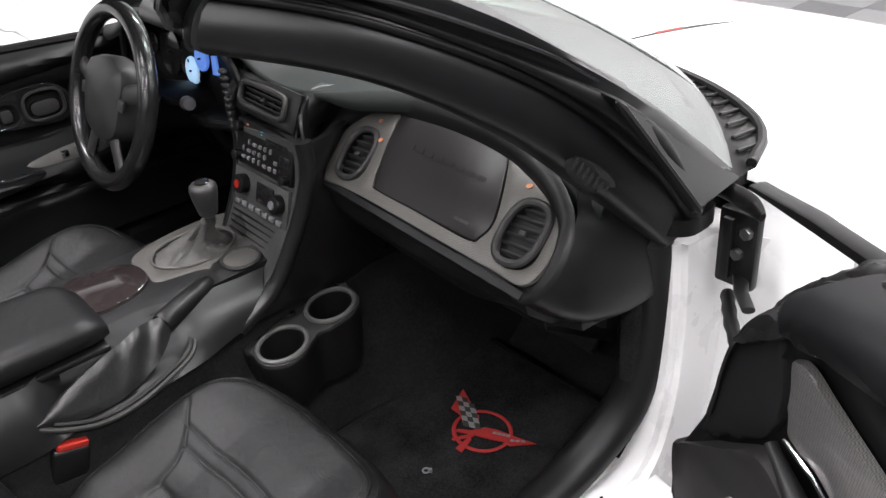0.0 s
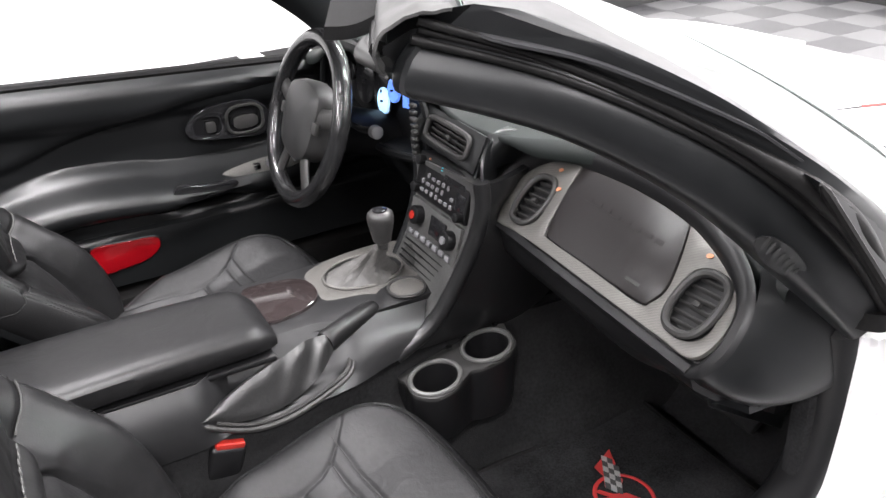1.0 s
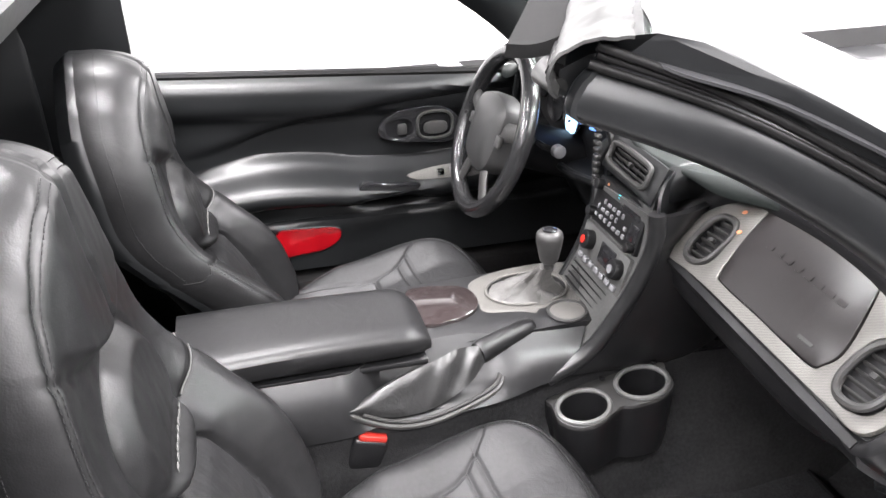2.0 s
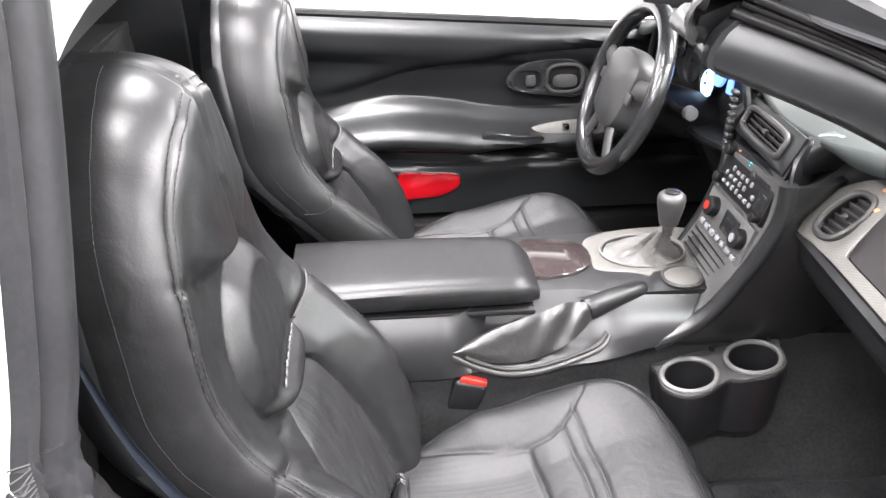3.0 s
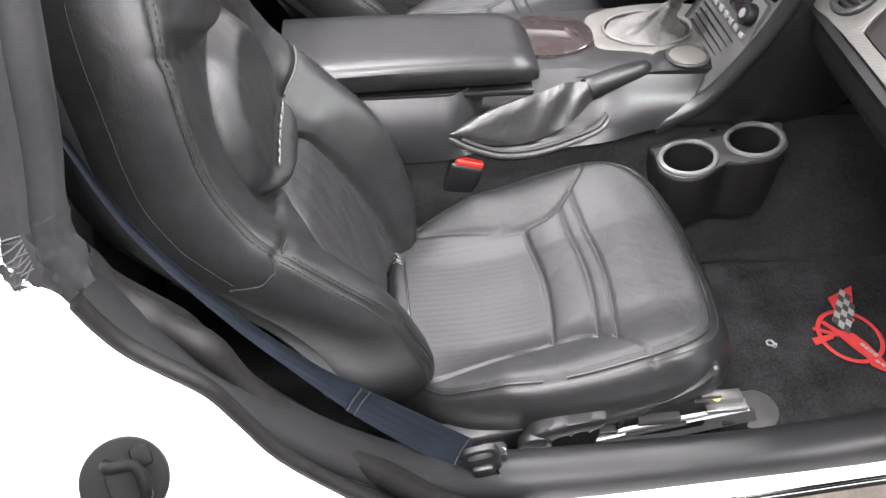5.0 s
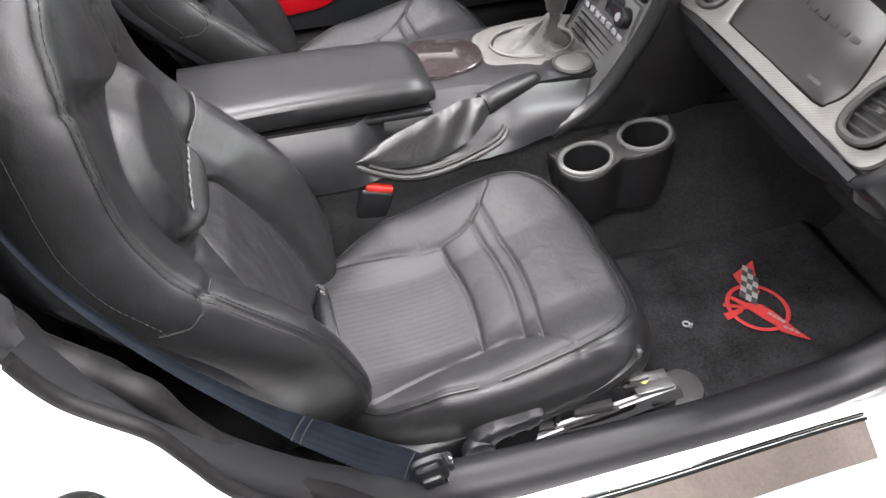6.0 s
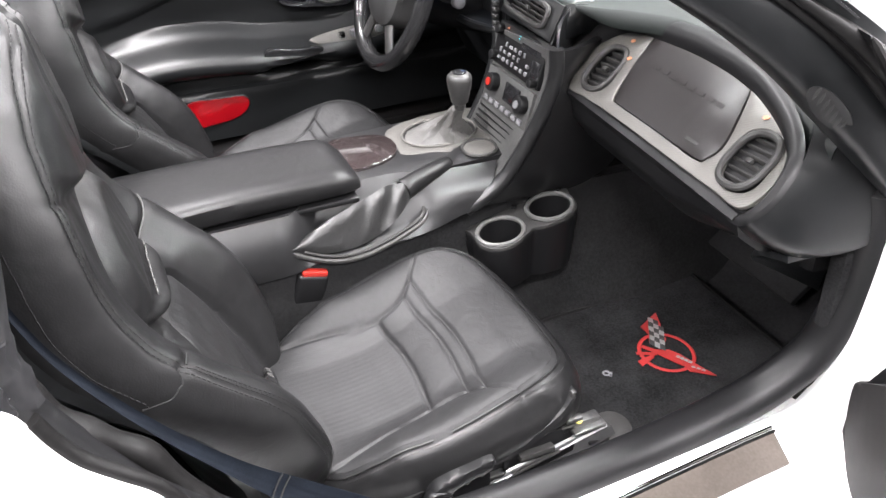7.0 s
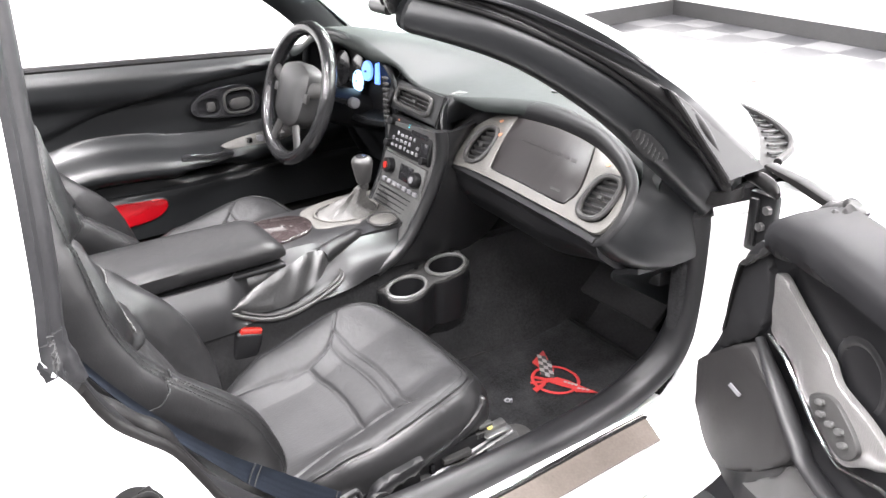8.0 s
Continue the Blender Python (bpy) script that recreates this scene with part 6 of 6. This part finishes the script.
DOORBLACK = material("deep_black_door_vinyl", (.0055, .0055, .006), .45, vary=.2, grain=.05, grain_size=600, spec=.11)
part("door_panel", sheet(door_face, 70, 90, .02), DOORBLACK, near_door, "deep black vinyl inner panel")


def pad_face(u, v):
    s = .29 + .86 * u
    edge = lerp_table([(.13, .86), (.28, .884), (.395, .908), (.5, .913), (1.15, .913)], s)
    z = edge + .001 + (door_top(s) + .002 - edge - .001) * v
    return at_door(s, z, .034 - .078 * smooth(-.1, 1.0, v))


part("top_pad", sheet(pad_face, 50, 14, .006), DOORBLACK, near_door, "soft grey-black pad along the window")
def corner_drape(u, v):
    """Crumpled rubber flap over the window's front corner."""
    q = .185 + .20 * u
    n = noise.noise(V(u * 7, v * 5, 1.3)) + .6 * noise.noise(V(u * 17, v * 11, 4.1))
    return at_door(q, door_top(q) + .010 + .020 * math.sin(math.pi * u) ** .6 * (1 - .5 * v) - .050 * v * v + .008 * n, -.050 + .085 * v + .005 * n)


part("corner_rubber", sheet(corner_drape, 28, 18, .004), RUBBER, near_door, "crumpled rubber flap at the window's front corner")
part("door_shell", sheet(lambda u, v: at_door(.16 + 1.02 * u, (door_top(.16 + 1.02 * u) - .03) + (door_foot(.16 + 1.02 * u) - .01 - door_top(.16 + 1.02 * u)) * v, -.055 - .055 * math.sin(math.pi * v)), 24, 12, .03), PAINT, near_door, "white painted outer door skin")
def belt_strip(lo, hi, top, m, name, label):
    prof = ((lo, -.012), (lo, top - .003), (lo - .003, top), ((lo + hi) / 2, top + .002), (hi + .003, top), (hi, top - .004), (hi, -.014))
    bm = bmesh.new()
    rings(bm, [[at_door(.095 + .107 * k, .928 + .008 * min(1, k) + .001 * k + dz * (.4 if k == 0 else 1), w) for w, dz in prof] for k in range(11)])
    part(name, bm, m, near_door, label)


belt_strip(-.050, -.074, .002, RUBBER, "belt_seal", "black window belt seal")
def rounded(pts, n=4):
    return [(p.x, p.y) for p in catmull([V(a, b, 0) for a, b in pts], n, True)]


FOAM = material("matt_black_foam", (.005, .005, .0055), .7, vary=.2, spec=.2)
part("front_pad", panel([rounded([(.216, .830), (.250, .868), (.272, .868), (.288, .838), (.297, .799), (.293, .753), (.274, .712), (.215, .668), (.158, .622), (.168, .66), (.181, .711), (.201, .787)], 5)], lambda u, v, w: at_door(u, v, .004 + w), .024, .008), FOAM, near_door, "matt black padded front of the door panel")
spk = rounded([(.120, .580), (.136, .594), (.174, .626), (.230, .670), (.284, .712), (.316, .714), (.345, .694), (.381, .670), (.418, .640), (.440, .610), (.391, .557), (.324, .497), (.265, .460), (.215, .450), (.170, .465), (.137, .499), (.122, .54)])
speaker = part("speaker_cover", panel([spk], lambda u, v, w: at_door(u, v, .014 + w + .012 * math.exp(-((u - .26) / .12) ** 2)), .026, .008), material("speaker_cloth", (.014, .0135, .0135), .55, vary=.15, grain=.2, grain_size=900, spec=.18), near_door, "dark grey speaker cover")
part("speaker_badge", panel([[(.262, .622), (.268, .630), (.304, .632), (.298, .624)]], lambda u, v, w: at_door(u, v, .0515 + w), .002), BUTTON, speaker, "small chrome badge")
part("lower_pocket", panel([rounded([(.20, .445), (.27, .450), (.33, .485), (.40, .55), (.46, .605), (.70, .60), (.70, .38), (.42, .38), (.34, .412), (.28, .438)])], lambda u, v, w: at_door(u, v, .020 + w), .014, .006), GREYPLASTIC, near_door, "grey lower door pocket")
silver = rounded([(.290, .824), (.300, .836), (.318, .836), (.355, .820), (.412, .797), (.455, .780), (.480, .760), (.545, .752), (.60, .735), (.60, .715), (.56, .690), (.518, .660), (.482, .666), (.446, .679), (.395, .708), (.353, .729), (.306, .737), (.298, .760)])
part("trim_plate", panel([silver], lambda u, v, w: at_door(u, v, .006 + w), .012, .004), GLOSSWEAVE, near_door, "glossy silver carbon weave trim")
# Chrome bead added to give the trim edge its white highlight.
part("edge_glint", tube([at_door(*p, .020) for p in ((.302, .735), (.353, .726), (.395, .705), (.446, .676), (.482, .663), (.518, .657), (.60, .69), (.75, .70))], .0032, 8), CHROME, near_door, "chrome bead added as the trim edge's glint")
pull = catmull([at_door(.290, .722, .026), at_door(.34, .706, .034), at_door(.395, .680, .038), at_door(.45, .650, .040), at_door(.52, .630, .042), at_door(.85, .63, .040)], 6)
part("armrest", tube(pull, [.008 + .007 * smooth(0, 12, k) for k in range(len(pull))], 12, squash=.55), PLASTIC, near_door, "black armrest and pull")
hb = rounded([(.437, .788), (.446, .810), (.466, .828), (.505, .836), (.541, .818), (.553, .782), (.545, .750), (.520, .734), (.488, .738), (.455, .758)])
nh = part("handle_bezel", panel([hb, [(.495 + (u - .495) * .70, .784 + (v - .784) * .70) for u, v in hb]], lambda u, v, w: at_door(u, v, -.016 + w), .016, .005), PLASTIC, near_door, "oval black door release bezel")
part("bezel_back", panel([[(.495 + (u - .495) * .94, .784 + (v - .784) * .94) for u, v in hb]], lambda u, v, w: at_door(u, v, -.030 + w), .006), PLASTIC, nh)
part("release_lever", panel([[(.500 + (u - .495) * .46, .776 + (v - .784) * .42) for u, v in hb]], lambda u, v, w: at_door(u, v, -.020 + w), .012, .004), PLASTIC, nh)
swp = rounded([(.432, .712), (.455, .733), (.490, .742), (.536, .723), (.551, .704), (.528, .677), (.496, .676), (.452, .689)])
nsw = part("switch_plate", panel([swp], lambda u, v, w: at_door(u, v, .018 + w), .007, .003), GREYPLASTIC, near_door, "dark oval switch plate")
for s, z in ((.462, .724), (.468, .709), (.491, .709), (.512, .712), (.524, .699)):
    part("switch", panel([oval(s, z, .010, .0045, 12, .5, 3)], lambda u, v, w: at_door(u, v, .025 + w), .005, .002), STACKGREY, nsw, "worn grey rocker switch")
# hinge at the front post
hinge = thing("door_hinge", (.72, .80, .70), "black steel door hinge bolted to the post", "hinge")
part("hinge_leaf", rbox((.742, .738, .722), (.801, .756, .838), .005), PLASTIC, hinge)
part("hinge_leaf", rbox((.752, .730, .735), (.768, .740, .828), .003), PLASTIC, hinge)
part("hinge_arm", tube([V(.780, .745, .740), V(.800, .715, .735), V(.83, .685, .735)], [.011, .010, .009], 16, squash=.6), PLASTIC, hinge)
for x, z in ((.787, .812), (.776, .777)):
    part("hinge_bolt", disc((x, .736, z), .009, .012, 6, (-.1, -1, 0), .001), STEEL, hinge, "dull steel hinge bolt")
part("rubber_flap", tube(catmull([V(.735, .735, .862), V(.765, .728, .868), V(.79, .735, .856), V(.812, .724, .850)], 4), [.003 + .007 * math.sin(math.pi * (k + 1) / 14) for k in range(13)], 14, squash=1.5), RUBBER, hinge, "crumpled black rubber flap")
part("wire_boot", tube(catmull([V(.760, .750, .70), V(.80, .70, .690), V(.85, .65, .68)], 5), [.009 + .002 * (k % 2) for k in range(11)], 10), PLASTIC, hinge, "ribbed rubber wire boot")

# ---------- seat belt ----------
belt = thing("seat_belt", (.66, -.10, .40), "blue-black seat belt hanging down to its anchor", "seat belt")
run = catmull([V(.640, -.440, .950), V(.650, -.400, .843), V(.660, -.325, .728), V(.664, -.240, .622), V(.664, -.175, .553), V(.664, -.122, .501), V(.664, -.083, .469)], 8)
wide = [lerp_table([(0, .003), (.22, .005), (.43, .009), (.6, .016), (.85, .020), (1, .018)], k / (len(run) - 1)) for k in range(len(run))]


def strap_loops(first, last, lift=0.0, grow=1.0, thick=.0012):
    """Flat rings of webbing along the run, with a lengthwise sag."""
    loops = []
    for k in range(first, last):
        p = run[k]
        way = (run[min(k + 1, len(run) - 1)] - run[max(k - 1, 0)]).normalized()
        across = V(.55, way.z, -way.y).normalized()
        if across.z < 0:
            across = -across
        out = across.cross(way)
        if out.x < 0:
            out = -out
        h = wide[k] * grow
        top = [p + across * h * a + out * (lift + thick - .0022 * (1 - a * a)) for a in (1, .5, 0, -.5, -1)]
        loops.append(top + [q - out * 2 * thick for q in reversed(top)])
    return loops


bm = bmesh.new()
rings(bm, strap_loops(0, len(run)))
part("webbing", bm, BELT, belt, "blue-black woven webbing")
bm = bmesh.new()
rings(bm, strap_loops(27, len(run), .0026, 1.05))
part("doubled_end", bm, BELT, belt, "doubled stitched end of the webbing")
for k in (27, 28, len(run) - 3):
    loop = strap_loops(k, k + 1, .0042, 1.02)[0]
    part("cross_stitch", tube(loop[:5], .0010, 6), STITCH, belt)
slope = Matrix.Translation((.669, -.064, .462)) @ Matrix.Rotation(radians(12), 4, "X")
part("tongue", moved(panel([oval(0, 0, .024, .026, 20, 0, 4), oval(0, .012, .016, .005, 14, 0, 4)], lambda u, v, w: V(w, u, v), .008, .003), slope), PLASTIC, belt, "black belt tongue")
part("tongue_grip", moved(rbox((.004, -.014, -.022), (.016, .014, -.004), .004, 2), slope), PLASTIC, belt)
for off in (-.011, .011):
    part("tongue_blade", moved(panel([[(off - .005, -.072), (off + .006, -.072), (off + .007, -.020), (off - .007, -.020)], oval(off, -.058, .0025, .006, 10)], lambda u, v, w: V(.002 + w, u, v), .003, .0008), slope), CHROME, belt, "bright steel tongue blade")
part("blade_bridge", moved(rbox((.002, -.018, -.032), (.005, .018, -.018), .001, 1), slope), CHROME, belt)
part("anchor", rbox((.630, -.060, .400), (.654, -.025, .440), .006), GLOSS, belt, "black belt anchor")


# ---------- showroom floor: base and loose-laid chequer tiles ----------
floor_ob = solo("floor", rbox((ROOM_X[0], ROOM_Y[0], -.10), (ROOM_X[1], ROOM_Y[1], -.004), 0), GROUT, "showroom floor of grey and charcoal tiles", "floor", kind="structure", flat=True)
TILE = .305
tile_me = {}
for m in (TILELIGHT, TILEDARK):
    bm = rbox((-TILE / 2 + .001, -TILE / 2 + .001, -.006), (TILE / 2 - .001, TILE / 2 - .001, 0), .001, 1)
    me = bpy.data.meshes.new("tile")
    bm.to_mesh(me)
    bm.free()
    me.materials.append(m)
    tile_me[m] = me
rest = {TILELIGHT: bmesh.new(), TILEDARK: bmesh.new()}
nx, ny = int((ROOM_X[1] - ROOM_X[0]) / TILE), int((ROOM_Y[1] - ROOM_Y[0]) / TILE)
for i in range(nx + 1):
    for j in range(ny + 1):
        x, y = ROOM_X[0] + TILE * (i + .5), ROOM_Y[1] - TILE * (j + .5)
        if x > ROOM_X[1] - .1 or y < ROOM_Y[0] + .1:
            continue
        m = TILELIGHT if (i + j) % 2 else TILEDARK
        if (y > 2.3 and x < .6) or (.3 < x < 1.9 and -.2 < y < 1.5):
            ob = new("tile", tile_me[m])
            ob.location = (x, y, 0)
            ob.parent = floor_ob
        else:
            vs = [rest[m].verts.new(p) for p in ((x - .1515, y - .1515, 0), (x + .1515, y - .1515, 0), (x + .1515, y + .1515, 0), (x - .1515, y + .1515, 0))]
            rest[m].faces.new(vs)
for m, bm in rest.items():
    tagged(part("tile_field", bm, m, floor_ob, flat=True), kind="stuff")
